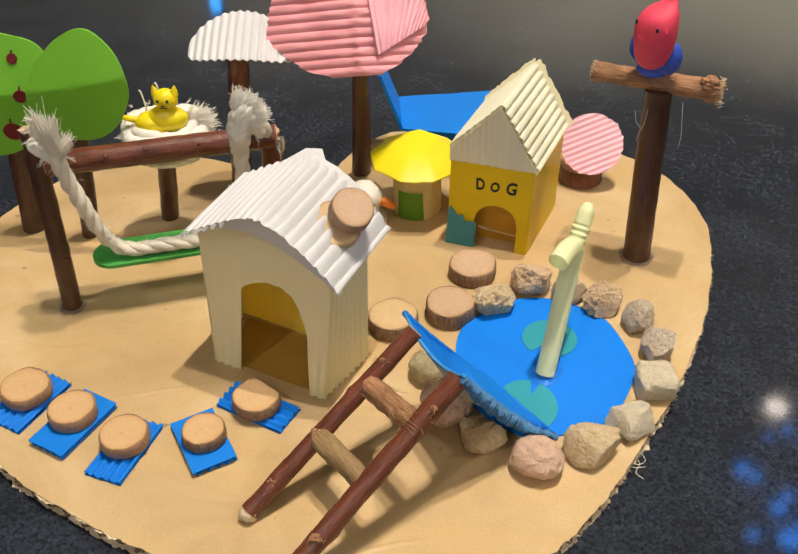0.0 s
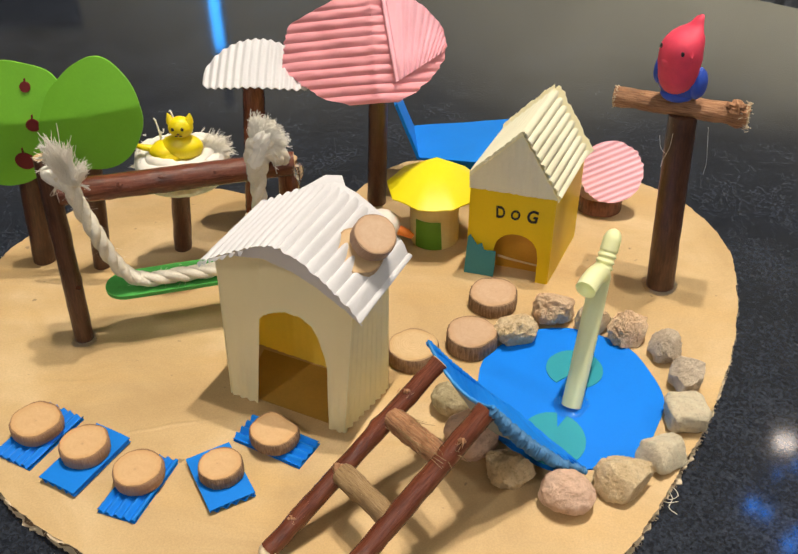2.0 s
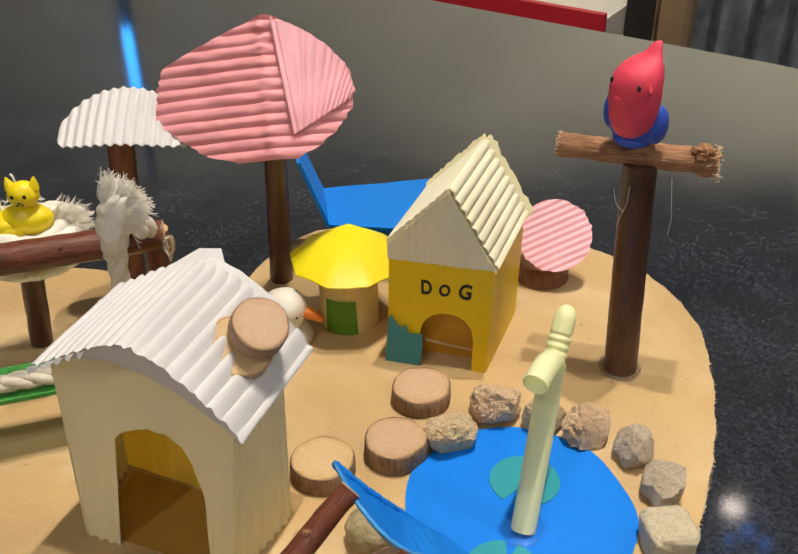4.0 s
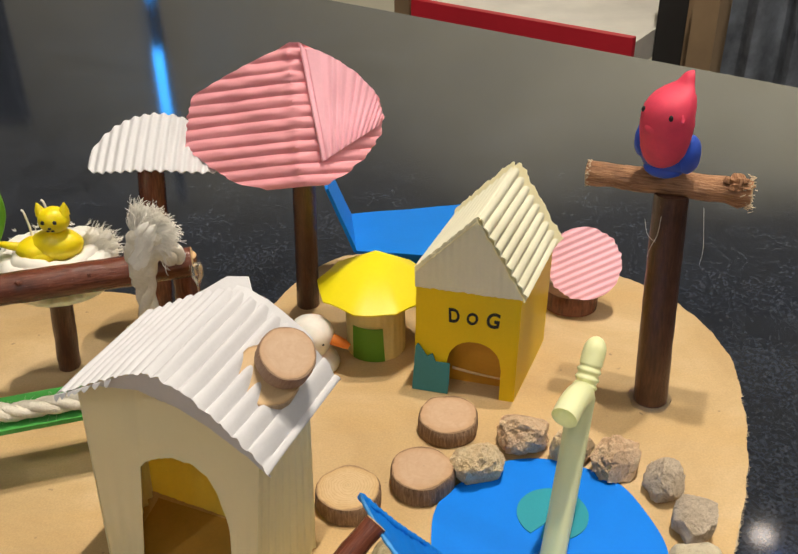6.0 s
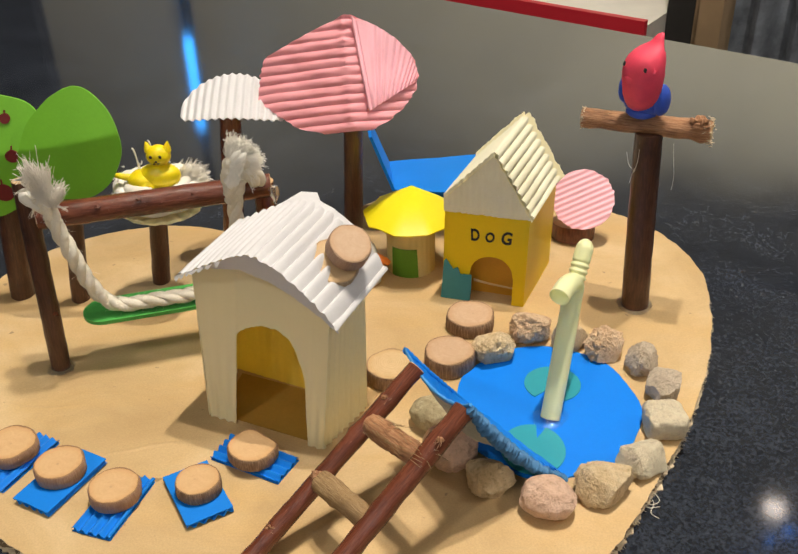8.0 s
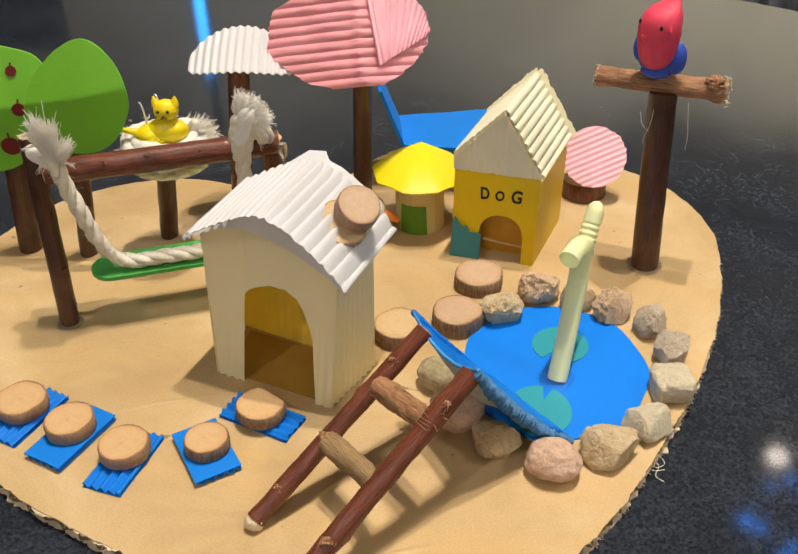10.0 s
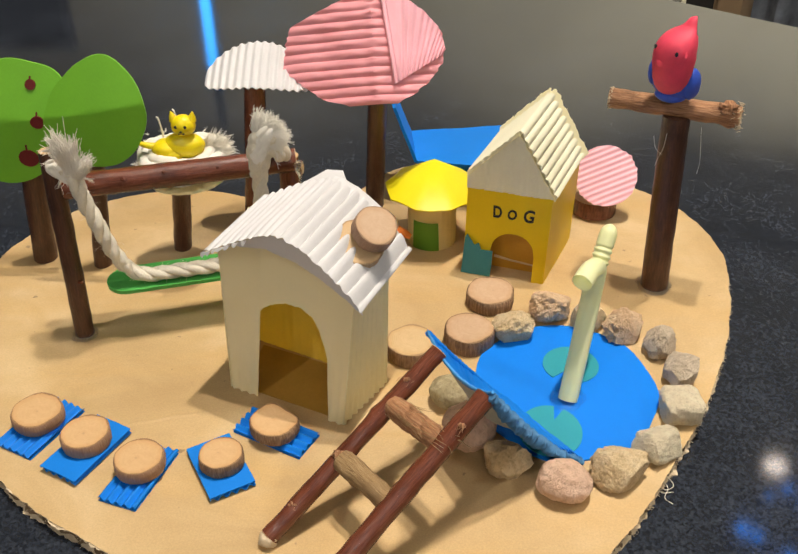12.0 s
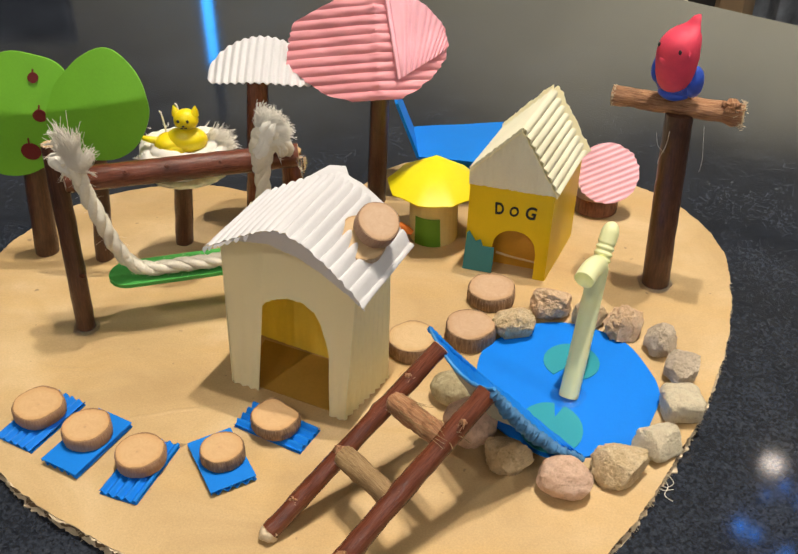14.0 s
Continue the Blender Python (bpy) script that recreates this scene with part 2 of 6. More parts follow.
SLICE_BARK = bark("slice_bark", (0.10, 0.055, 0.03), (0.27, 0.165, 0.095), (0.48, 0.33, 0.21), 0.8, 1, 0.9)
PALE_BARK = bark("pale_bark", (0.30, 0.19, 0.10), (0.52, 0.37, 0.22), (0.68, 0.52, 0.33), 0.8, 1, 0.9)
SMOOTH_BARK = bark("smooth_bark", (0.24, 0.13, 0.075), (0.34, 0.20, 0.12), (0.42, 0.27, 0.17), 0.6, 1, 0.25)
CUT = cut_wood("cut_wood", (0.62, 0.40, 0.20), (0.27, 0.15, 0.07))
CUT_GREY = cut_wood("cut_wood_grey", (0.55, 0.375, 0.24), (0.25, 0.15, 0.08))
CUT_RINGED = cut_wood("cut_wood_ringed", (0.66, 0.48, 0.26), (0.36, 0.23, 0.12), 0.13, 95)
CUT_PALE = cut_wood("cut_wood_pale", (0.66, 0.47, 0.26), (0.40, 0.26, 0.13))
ROPE = paper("cotton_rope", (0.92, 0.85, 0.71), 0.95, 0.16, 1100, spec=0.1, sheer=0.2, relief=0.9)
FLUFF = paper("cotton_fluff", (0.99, 0.965, 0.90), 0.95, 0.01, 1500, spec=0.1, sheer=0.35)
LIME = paper("lime_straw", (0.98, 1.0, 0.60), 0.3, 0.02, spec=0.4, sheer=0.28)
CAT_YELLOW = clay("yellow_clay", (0.86, 0.68, 0.004), 0.4)
BIRD_RED = clay("red_clay", (0.86, 0.065, 0.125), 0.6)
BIRD_BLUE = clay("blue_clay", (0.035, 0.10, 0.56), 0.5)
DUCK_WHITE = clay("white_clay", (0.82, 0.78, 0.70), 0.55)
ORANGE = clay("orange_clay", (0.80, 0.22, 0.02), 0.45)
STONES = [stone("tan_stone", (0.44, 0.28, 0.12), (0.74, 0.53, 0.27), (0.90, 0.72, 0.46)),
          stone("rust_stone", (0.48, 0.28, 0.14), (0.78, 0.50, 0.28), (0.90, 0.68, 0.45)),
          stone("grey_stone", (0.36, 0.27, 0.18), (0.58, 0.46, 0.32), (0.74, 0.62, 0.47)),
          stone("pale_stone", (0.58, 0.47, 0.29), (0.80, 0.66, 0.45), (0.90, 0.81, 0.59), 0.5),
          stone("pink_stone", (0.54, 0.32, 0.22), (0.69, 0.44, 0.29), (0.84, 0.59, 0.44), 0.42),
          stone("speckled_stone", (0.12, 0.09, 0.04), (0.30, 0.24, 0.12), (0.52, 0.44, 0.27), 0.3)]

# ---- building helpers; all lengths below are millimetres in world axes ----
MM = 0.001
ORG = {}


def V3(*a):
    return Vector(a)


def thing(name, at, label, category, group="", kind=""):
    ob = new(name)
    ob.empty_display_size = 0.01
    ob.location = Vector(at) * MM
    ORG[ob.name] = Vector(at)
    return tagged(ob, label, category, group, kind)


def part(name, bm, material, parent=None, label="", smooth=True, at=(0, 0, 0)):
    """Links a bmesh given in world millimetres as one mesh object under a thing or a part."""
    origin = ORG[parent.name] if parent else Vector(at)
    for v in bm.verts:
        v.co = (v.co - origin) * MM
    bmesh.ops.recalc_face_normals(bm, faces=bm.faces)
    me = bpy.data.meshes.new(name)
    bm.to_mesh(me)
    bm.free()
    for m in (material if isinstance(material, (list, tuple)) else [material]):
        me.materials.append(m)
    for p in me.polygons:
        p.use_smooth = smooth
    if smooth:
        me.set_sharp_from_angle(angle=radians(42))
    ob = new(name, me)
    if parent:
        ob.parent = parent
    else:
        ob.location = origin * MM
    ORG[ob.name] = origin
    if label:
        ob["label"] = label
    return ob


def lerp_table(rows, x):
    for (a, p), (b, q) in zip(rows, rows[1:]):
        if x <= b:
            return p + (q - p) * (x - a) / (b - a)
    return rows[-1][1]


def grid_faces(bm, rows, close_u=False, close_v=False, mat=0, uv=None):
    """rows: list of lists of verts."""
    faces = []
    n, k = len(rows), len(rows[0])
    layer = bm.loops.layers.uv.verify() if uv else None
    for i in range(n if close_v else n - 1):
        for j in range(k if close_u else k - 1):
            a, b, c, d = (rows[i][j], rows[i][(j + 1) % k], rows[(i + 1) % n][(j + 1) % k], rows[(i + 1) % n][j])
            f = bm.faces.new((a, b, c, d))
            f.material_index = mat
            if uv:
                for loop, (p, q) in zip(f.loops, ((i, j), (i, j + 1), (i + 1, j + 1), (i + 1, j))):
                    loop[layer].uv = uv(p, q)
            faces.append(f)
    return faces


def wob(p, s, seed=0.0):
    return noise.noise(Vector((p[0] * s + seed * 7.3, p[1] * s - seed * 3.1, p[2] * s + seed * 1.7)))


def frame_at(d):
    d = d.normalized()
    a = Vector((0, 0, 1)) if abs(d.z) < 0.9 else Vector((1, 0, 0))
    u = d.cross(a).normalized()
    return u, d.cross(u).normalized()


def log(bm, a, b, r0, r1=None, seg=16, rough=0.06, seed=0.0, caps=(1, 1), bend=0.0, rings=14, knots=()):
    """A stick from a to b: bark is material 0, the cut ends 1."""
    a, b = Vector(a), Vector(b)
    r1 = r0 if r1 is None else r1
    d = b - a
    u, w = frame_at(d)
    layer = bm.loops.layers.uv.verify()
    rows = []
    for i in range(rings + 1):
        s = i / rings
        c = a + d * s + u * (bend * math.sin(math.pi * s))
        row = []
        for j in range(seg):
            t = 2 * math.pi * j / seg
            dirv = u * math.cos(t) + w * math.sin(t)
            r = (r0 + (r1 - r0) * s)
            r *= 1 + rough * wob(c + dirv * r, 0.16, seed) + rough * 0.6 * wob(c + dirv * r, 0.5, seed + 3)
            for ks, kt, kr in knots:
                r += kr * math.exp(-((s - ks) * d.length / 2.2) ** 2 - (math.atan2(math.sin(t - kt), math.cos(t - kt)) * r / 2.2) ** 2)
            row.append(bm.verts.new(c + dirv * r))
        rows.append(row)
    ln = d.length * MM
    grid_faces(bm, rows, close_u=True, uv=lambda p, q: (q / seg, p / rings * ln + seed))
    for k, row, s in ((0, rows[0], -1), (1, rows[-1], 1)):
        if caps[k]:
            c = sum((v.co for v in row), Vector()) / seg
            cv = bm.verts.new(c + d.normalized() * s * 0.3)
            inner = [bm.verts.new(c.lerp(v.co, 0.9) + d.normalized() * s * 0.3) for v in row]
            for j in range(seg):
                q = (j + 1) % seg
                f = bm.faces.new((row[j], row[q], inner[q], inner[j]))
                f.material_index = 1
                for loop, val in zip(f.loops, (1.0, 1.0, 0.9, 0.9)):
                    loop[layer].uv = (j / seg, val)
                f = bm.faces.new((inner[j], inner[q], cv))
                f.material_index = 1
                for loop, val in zip(f.loops, (0.9, 0.9, 0.0)):
                    loop[layer].uv = (j / seg, val)


def tube(bm, pts, radii, seg=10, caps=True, mat=0):
    pts = [Vector(p) for p in pts]
    if isinstance(radii, (int, float)):
        radii = [radii] * len(pts)
    rows = []
    u = None
    for i, p in enumerate(pts):
        d = (pts[min(i + 1, len(pts) - 1)] - pts[max(i - 1, 0)]).normalized()
        if u is None:
            u, w = frame_at(d)
        else:
            u = (u - d * u.dot(d)).normalized()
            w = d.cross(u)
        rows.append([bm.verts.new(p + (u * math.cos(2 * math.pi * j / seg) + w * math.sin(2 * math.pi * j / seg)) * radii[i]) for j in range(seg)])
    grid_faces(bm, rows, close_u=True, mat=mat)
    if caps:
        for row in (rows[0], rows[-1]):
            f = bm.faces.new(row)
            f.material_index = mat


def smooth_path(ctrl, n):
    """Catmull-Rom through the control points."""
    c = [Vector(p) for p in ctrl]
    c = [c[0] * 2 - c[1]] + c + [c[-1] * 2 - c[-2]]
    out = []
    for k in range(n + 1):
        s = k / n * (len(c) - 3)
        i = min(int(s), len(c) - 4)
        f = s - i
        p0, p1, p2, p3 = c[i:i + 4]
        out.append(0.5 * (2 * p1 + (p2 - p0) * f + (2 * p0 - 5 * p1 + 4 * p2 - p3) * f * f + (3 * p1 - p0 - 3 * p2 + p3) * f ** 3))
    return out


def slab(bm, outline, z0, z1, mat=0, side=None, tfm=None, bevel=0.0):
    """A flat plate of a closed outline (x, y) between two heights."""
    put = tfm or (lambda x, y, z: Vector((x, y, z)))
    lo = [bm.verts.new(put(x, y, z0)) for x, y in outline]
    hi = [bm.verts.new(put(x, y, z1)) for x, y in outline]
    n = len(outline)
    f = bm.faces.new(hi)
    f.material_index = mat
    f = bm.faces.new(lo[::-1])
    f.material_index = mat
    for j in range(n):
        f = bm.faces.new((lo[j], lo[(j + 1) % n], hi[(j + 1) % n], hi[j]))
        f.material_index = mat if side is None else side


def corr(bm, u0, u1, vlo, vhi, put, pitch=4.4, amp=0.9, thick=0.45, nv=6, steps=8, mat=0, ragged=0.0, seed=0.0, sharp=0.0, broad=False):
    """Fluted card: flutes run along v, their waves along u. put(u, v, h) gives the place, h along the sheet's normal."""
    n = max(2, int(round((u1 - u0) / pitch * steps)))
    top, low = [], []
    for i in range(n + 1):
        u = u0 + (u1 - u0) * i / n
        ph = 2 * math.pi * (u - u0) / pitch
        sw = math.sin(ph)
        h = amp * (sw + sharp * math.sin(2 * ph) * 0.3) if not broad else amp * (2.0 * abs(math.sin(ph / 2)) ** 0.8 - 1.2)
        a, b = vlo(u), vhi(u)
        if ragged:
            a += ragged * wob((u, 0, 3), 0.55, seed)
            b += ragged * wob((u, 9, 0), 0.55, seed)
        tr, lr = [], []
        for j in range(nv + 1):
            v = a + (b - a) * j / nv
            d = 0.22 * amp * wob((u * 0.5, v, 0), 0.18, seed)
            tr.append(bm.verts.new(put(u, v, h + d + thick / 2)))
            lr.append(bm.verts.new(put(u, v, h + d - thick / 2)))
        top.append(tr)
        low.append(lr)
    grid_faces(bm, top, mat=mat)
    grid_faces(bm, low, mat=mat)
    for k in (0, -1):
        grid_faces(bm, [[r[k] for r in top], [r[k] for r in low]], mat=mat)
        grid_faces(bm, [top[k], low[k]], mat=mat)


def panel(o, a, b):
    """A map from (u, v, h) to the plane through o with unit axes a, b; h along a x b."""
    o, a, b = Vector(o), Vector(a).normalized(), Vector(b).normalized()
    nrm = a.cross(b).normalized()
    return lambda u, v, h: o + a * u + b * v + nrm * h


def ball(bm, c, r, seg=20, rings=14, mat=0, wobble=0.0, seed=0.0, turn=None):
    c = Vector(c)
    r = Vector((r, r, r)) if isinstance(r, (int, float)) else Vector(r)
    start = len(bm.verts)
    made = bmesh.ops.create_uvsphere(bm, u_segments=seg, v_segments=rings, radius=1.0)["verts"]
    for v in made:
        k = 1 + wobble * wob(v.co * 4, 0.5, seed)
        p = Vector((v.co.x * r.x, v.co.y * r.y, v.co.z * r.z)) * k
        if turn:
            p = turn @ p
        v.co = p + c
    for f in {f for v in made for f in v.link_faces}:
        f.material_index = mat
    return made


def glue(parent, at, r, h=1.4, seed=0.0):
    bm = bmesh.new()
    rows = []
    for i, (k, z) in enumerate(((1.0, 0.05), (0.92, 0.5 * h), (0.7, h), (0.35, h * 1.25))):
        rows.append([bm.verts.new((at[0] + math.cos(t) * r * k * (1 + 0.2 * wob((math.cos(t) * 3, math.sin(t) * 3, i), 0.6, seed)),
                                   at[1] + math.sin(t) * r * k * (1 + 0.2 * wob((math.cos(t) * 3, math.sin(t) * 3, i), 0.6, seed + 2)), at[2] + z))
                     for t in [2 * math.pi * j / 20 for j in range(20)]])
    grid_faces(bm, rows, close_u=True)
    bm.faces.new(rows[-1])
    part("glue", bm, GLUE, parent, "clear dried hot glue")


def tuft(bm, c, d, n, length, spread, r=0.1, seed=1, droop=0.0):
    """Loose cotton threads."""
    rnd = random.Random(seed)
    c, d = Vector(c), Vector(d).normalized()
    for _ in range(n):
        w = Vector([max(-1.6, min(1.6, rnd.gauss(0, 1))) for _ in range(3)]) * spread
        e = (d + w).normalized()
        ln = length * rnd.uniform(0.45, 1.1)
        s = c + Vector((rnd.gauss(0, 1), rnd.gauss(0, 1), rnd.gauss(0, 1))) * min(1.1, length * 0.4)
        k = Vector((rnd.gauss(0, 1), rnd.gauss(0, 1), rnd.gauss(0, 1))) * ln * 0.12
        pts = [s, s + e * ln * 0.35 + k * 0.5, s + e * ln * 0.7 + k - Vector((0, 0, droop * ln * 0.25)), s + e * ln + k * 1.6 - Vector((0, 0, droop * ln))]
        tube(bm, pts, [r, r, r * 0.9, r * 0.6], 4, False)


def locks(bm, c, d, count, length, spread, seed, hairs=40, r=0.075, base_r=1.6):
    """Untwisted cotton: bundles of fine fibres that bend outwards and part at the tip."""
    rnd = random.Random(seed)
    g = lambda k=1.0: Vector((rnd.gauss(0, k), rnd.gauss(0, k), rnd.gauss(0, k)))
    c, d = Vector(c), Vector(d).normalized()
    for _ in range(count):
        e = (d + g(spread)).normalized()
        ln = length * rnd.uniform(0.55, 1.0)
        s = c + g(base_r * 0.42)
        turn = (e - d * e.dot(d)) * ln * 0.3 + g(0.13) * ln
        wave = g(0.11) * ln
        fat = min(1.3, ln * 0.11)
        at = lambda q: s + e * (ln * q) + turn * q * q + wave * math.sin(4.4 * q)
        tube(bm, [at(q) for q in (0, 0.2, 0.4, 0.6, 0.75, 0.86)], [fat, fat * 1.05, fat, fat * 0.85, fat * 0.6, fat * 0.2], 8, True)
        for _ in range(hairs):
            o, tip, k = g(fat * 0.6), g(0.06 * ln), rnd.uniform(0.62, 1.0)
            curl = g(0.16) * ln
            pts = [at(q * k) + o * (1 + q) + tip * q * q + curl * q ** 4 for q in (0, 0.22, 0.44, 0.66, 0.84, 1.0)]
            tube(bm, pts, [r, r, r, r * 0.85, r * 0.7, r * 0.4], 4, False)


def brush(bm, c, d, n, length, base_r, tip_r, seed, r=0.2, bend=(0, 0, 0)):
    """Untwisted rope end: near-parallel soft threads that fan out, cut off blunt."""
    rnd = random.Random(seed)
    c, d, bend = Vector(c), Vector(d).normalized(), Vector(bend)
    u, w = frame_at(d)
    flow = lambda q: c + d * (length * q) + bend * (q * q)
    wide = lambda q: base_r + (tip_r - base_r) * q ** 1.4 + 0.18 * base_r * math.sin(math.pi * q)
    tube(bm, [flow(q) for q in (0, 0.2, 0.4, 0.6, 0.78, 0.88)], [wide(q) * f for q, f in ((0, 0.95), (0.2, 0.93), (0.4, 0.88), (0.6, 0.76), (0.78, 0.5), (0.88, 0.15))], 16, True)
    for _ in range(n):
        a, k = rnd.uniform(0, 2 * math.pi), (rnd.random() ** 0.5 if rnd.random() < 0.3 else rnd.uniform(0.8, 1.08))
        o = (u * math.cos(a) + w * math.sin(a)) * k
        end = (1.08 - 0.18 * k * k) * rnd.uniform(0.72, 1.06)
        wave = Vector((rnd.gauss(0, 1), rnd.gauss(0, 1), rnd.gauss(0, 1))) * 1.1
        splay = Vector((rnd.gauss(0, 1), rnd.gauss(0, 1), rnd.gauss(0, 1))) * 0.06 * length
        ph = rnd.uniform(0, 6.3)
        pts = [flow(q * end) + o * wide(q) + wave * q * math.sin(5 * q + ph) + splay * q ** 3 for q in (0, 0.2, 0.4, 0.6, 0.8, 0.92, 1.0)]
        rr = r * rnd.uniform(0.4, 0.85)
        tube(bm, pts, [rr, rr, rr, rr, rr, rr * 0.95, rr * 0.75], 5, True)


# ---- the large setting ----
def box(bm, x0, x1, y0, y1, z0, z1, mat=0):
    slab(bm, [(x0, y0), (x1, y0), (x1, y1), (x0, y1)], z0, z1, mat)


def setting(name, bm, material, label, category, smooth=False):
    return tagged(part(name, bm, material, None, "", smooth), label, category, "", "structure")


WALL_PAINT = plain("wall_paint", (0.72, 0.67, 0.52), 0.8, scale=3, vary=0.06)
# Darker copy for the unseen walls, so they bounce less light into shadows
WALL_LOW_BOUNCE = plain("wall_low_bounce", (0.40, 0.37, 0.32), 0.8, scale=3, vary=0.06)
WALL_DARK = plain("wall_dark", (0.06, 0.06, 0.065), 0.7, scale=2, vary=0.2)
CEIL_PAINT = plain("ceiling_paint", (0.38, 0.365, 0.34), 0.85, scale=2, vary=0.05)
FLOOR_TILE = plain("floor_tile", (0.22, 0.2, 0.18), 0.4, scale=3, vary=0.15)
T = TABLE * 1000

bm = bmesh.new()
slab(bm, [(-1500, -900), (1500, -900), (1500, -165), (292, 742), (24, 926), (-1500, 1980)], T - 30, T)
bm.edges.ensure_lookup_table()
bmesh.ops.bevel(bm, geom=[e for e in bm.edges if abs(e.verts[0].co.z - T) < 0.1 and abs(e.verts[1].co.z - T) < 0.1], offset=3, segments=3, affect="EDGES")
setting("countertop", bm, GRANITE, "polished black speckled granite countertop", "countertop")
bm = bmesh.new()
slab(bm, [(-1450, -850), (1450, -850), (1450, -185), (270, 715), (-1450, 1900)], -900, T - 30)
setting("counter_base", bm, WALL_DARK, "dark painted base under the granite counter", "counter")
bm = bmesh.new()
box(bm, -3000, 3200, -2500, WALL_Y * 1000, -950, -900)
setting("floor", bm, FLOOR_TILE, "grey tiled shop floor", "floor")
bm = bmesh.new()
box(bm, -3000, 3200, -2500, WALL_Y * 1000, CEIL * 1000, CEIL * 1000 + 60)
setting("ceiling", bm, CEIL_PAINT, "plain pale ceiling with round downlights", "ceiling")
for nm, dims in (("wall_north", (-3000, 3200, WALL_Y * 1000, WALL_Y * 1000 + 100)), ("wall_south", (-3000, 3200, -2600, -2500)),
                 ("wall_west", (-3100, -3000, -2500, WALL_Y * 1000)), ("wall_east", (3200, 3300, -2500, WALL_Y * 1000))):
    bm = bmesh.new()
    box(bm, *dims, -900, CEIL * 1000)
    setting(nm, bm, WALL_PAINT if nm == "wall_north" else WALL_LOW_BOUNCE, "plain warm pale painted wall" if nm == "wall_north" else "plain unseen wall, toned grey to cut bounced light", "wall")

# lit discs of the downlights, the added fill lamps included
LAMP_GLOW = plain("lamp_glow", (1.0, 0.93, 0.84), 0.5, emit=25, vary=0.0)
LAMP_FAR = plain("lamp_glow_soft", (1.0, 0.86, 0.76), 0.5, emit=15, vary=0.0)
RIM = plain("lamp_rim", (0.7, 0.7, 0.7), 0.4)
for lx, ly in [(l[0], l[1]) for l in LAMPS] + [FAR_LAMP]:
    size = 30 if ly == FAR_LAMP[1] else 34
    root = thing("downlight_and_fill", (lx * 1000, ly * 1000, CEIL * 1000), "round white recessed ceiling lamp, lit; several are added fill", "ceiling lamp", "ceiling downlights")
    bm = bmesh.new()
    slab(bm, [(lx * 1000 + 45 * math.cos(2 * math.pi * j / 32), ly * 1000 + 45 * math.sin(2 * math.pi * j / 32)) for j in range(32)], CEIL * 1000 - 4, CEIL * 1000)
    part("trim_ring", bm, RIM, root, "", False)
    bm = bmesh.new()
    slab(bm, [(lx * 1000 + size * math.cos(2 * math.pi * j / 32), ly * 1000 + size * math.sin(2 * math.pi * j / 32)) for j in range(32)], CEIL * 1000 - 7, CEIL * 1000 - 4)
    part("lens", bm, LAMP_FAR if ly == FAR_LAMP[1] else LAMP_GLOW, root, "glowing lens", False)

# Housings for the added far-wall spots, in the ceiling's colour
for lx, ly, watts in WALL_FILL_SPOTS:
    root = thing("added_wall_spotlight", (lx * 1000, ly * 1000, CEIL * 1000), "small pale ceiling spotlight added to brighten the far wall", "ceiling lamp", "spotlights on the far wall")
    bm = bmesh.new()
    tube(bm, [(lx * 1000, ly * 1000 - 70, CEIL * 1000 - 62), (lx * 1000, ly * 1000 - 10, CEIL * 1000 - 90)], 22, 16)
    part("housing", bm, CEIL_PAINT, root)
    bm = bmesh.new()
    tube(bm, [(lx * 1000, ly * 1000 - 45, CEIL * 1000), (lx * 1000, ly * 1000 - 45, CEIL * 1000 - 65)], 8, 10)
    part("stem", bm, CEIL_PAINT, root)

# ---- the cardboard base ----
CX, CY = -35.0, 345.0
RADII = [(0, 170), (10, 182), (22, 199), (33, 206), (42, 204), (52, 195), (63, 182), (75, 168), (84, 160), (88, 150), (92, 136), (97, 117), (104, 104), (112, 116), (120, 140),
         (128, 164), (136, 180), (147, 195), (160, 199), (168, 195), (180, 182), (195, 173), (205, 167), (217, 159), (233, 149), (250, 146), (265, 155), (280, 160),
         (293, 161), (305, 158), (316, 154), (331, 152), (348, 159)]


def board_radius(deg):
    deg %= 360
    pts = [(a - 360, r) for a, r in RADII[-2:]] + RADII + [(a + 360, r) for a, r in RADII[:3]]
    for k in range(1, len(pts) - 2):
        if pts[k][0] <= deg <= pts[k + 1][0]:
            f = (deg - pts[k][0]) / (pts[k + 1][0] - pts[k][0])
            p0, p1, p2, p3 = (pts[k + q][1] for q in (-1, 0, 1, 2))
            return 0.5 * (2 * p1 + (p2 - p0) * f + (2 * p0 - 5 * p1 + 4 * p2 - p3) * f * f + (3 * p1 - p0 - 3 * p2 + p3) * f ** 3)
    return 160


board = thing("cardboard_base", (CX, CY, T), "large rounded sheet of tan corrugated cardboard lying on the counter", "craft base")
N = 720


def rim(k, ragged, seed):
    a = 360 * k / N
    r = board_radius(a) + ragged * (wob((math.cos(radians(a)) * 40, math.sin(radians(a)) * 40, 0), 0.6, seed) + 0.8 * wob((math.cos(radians(a)) * 150, math.sin(radians(a)) * 150, 0), 0.9, seed))
    return CX + r * math.cos(radians(a)), CY + r * math.sin(radians(a))


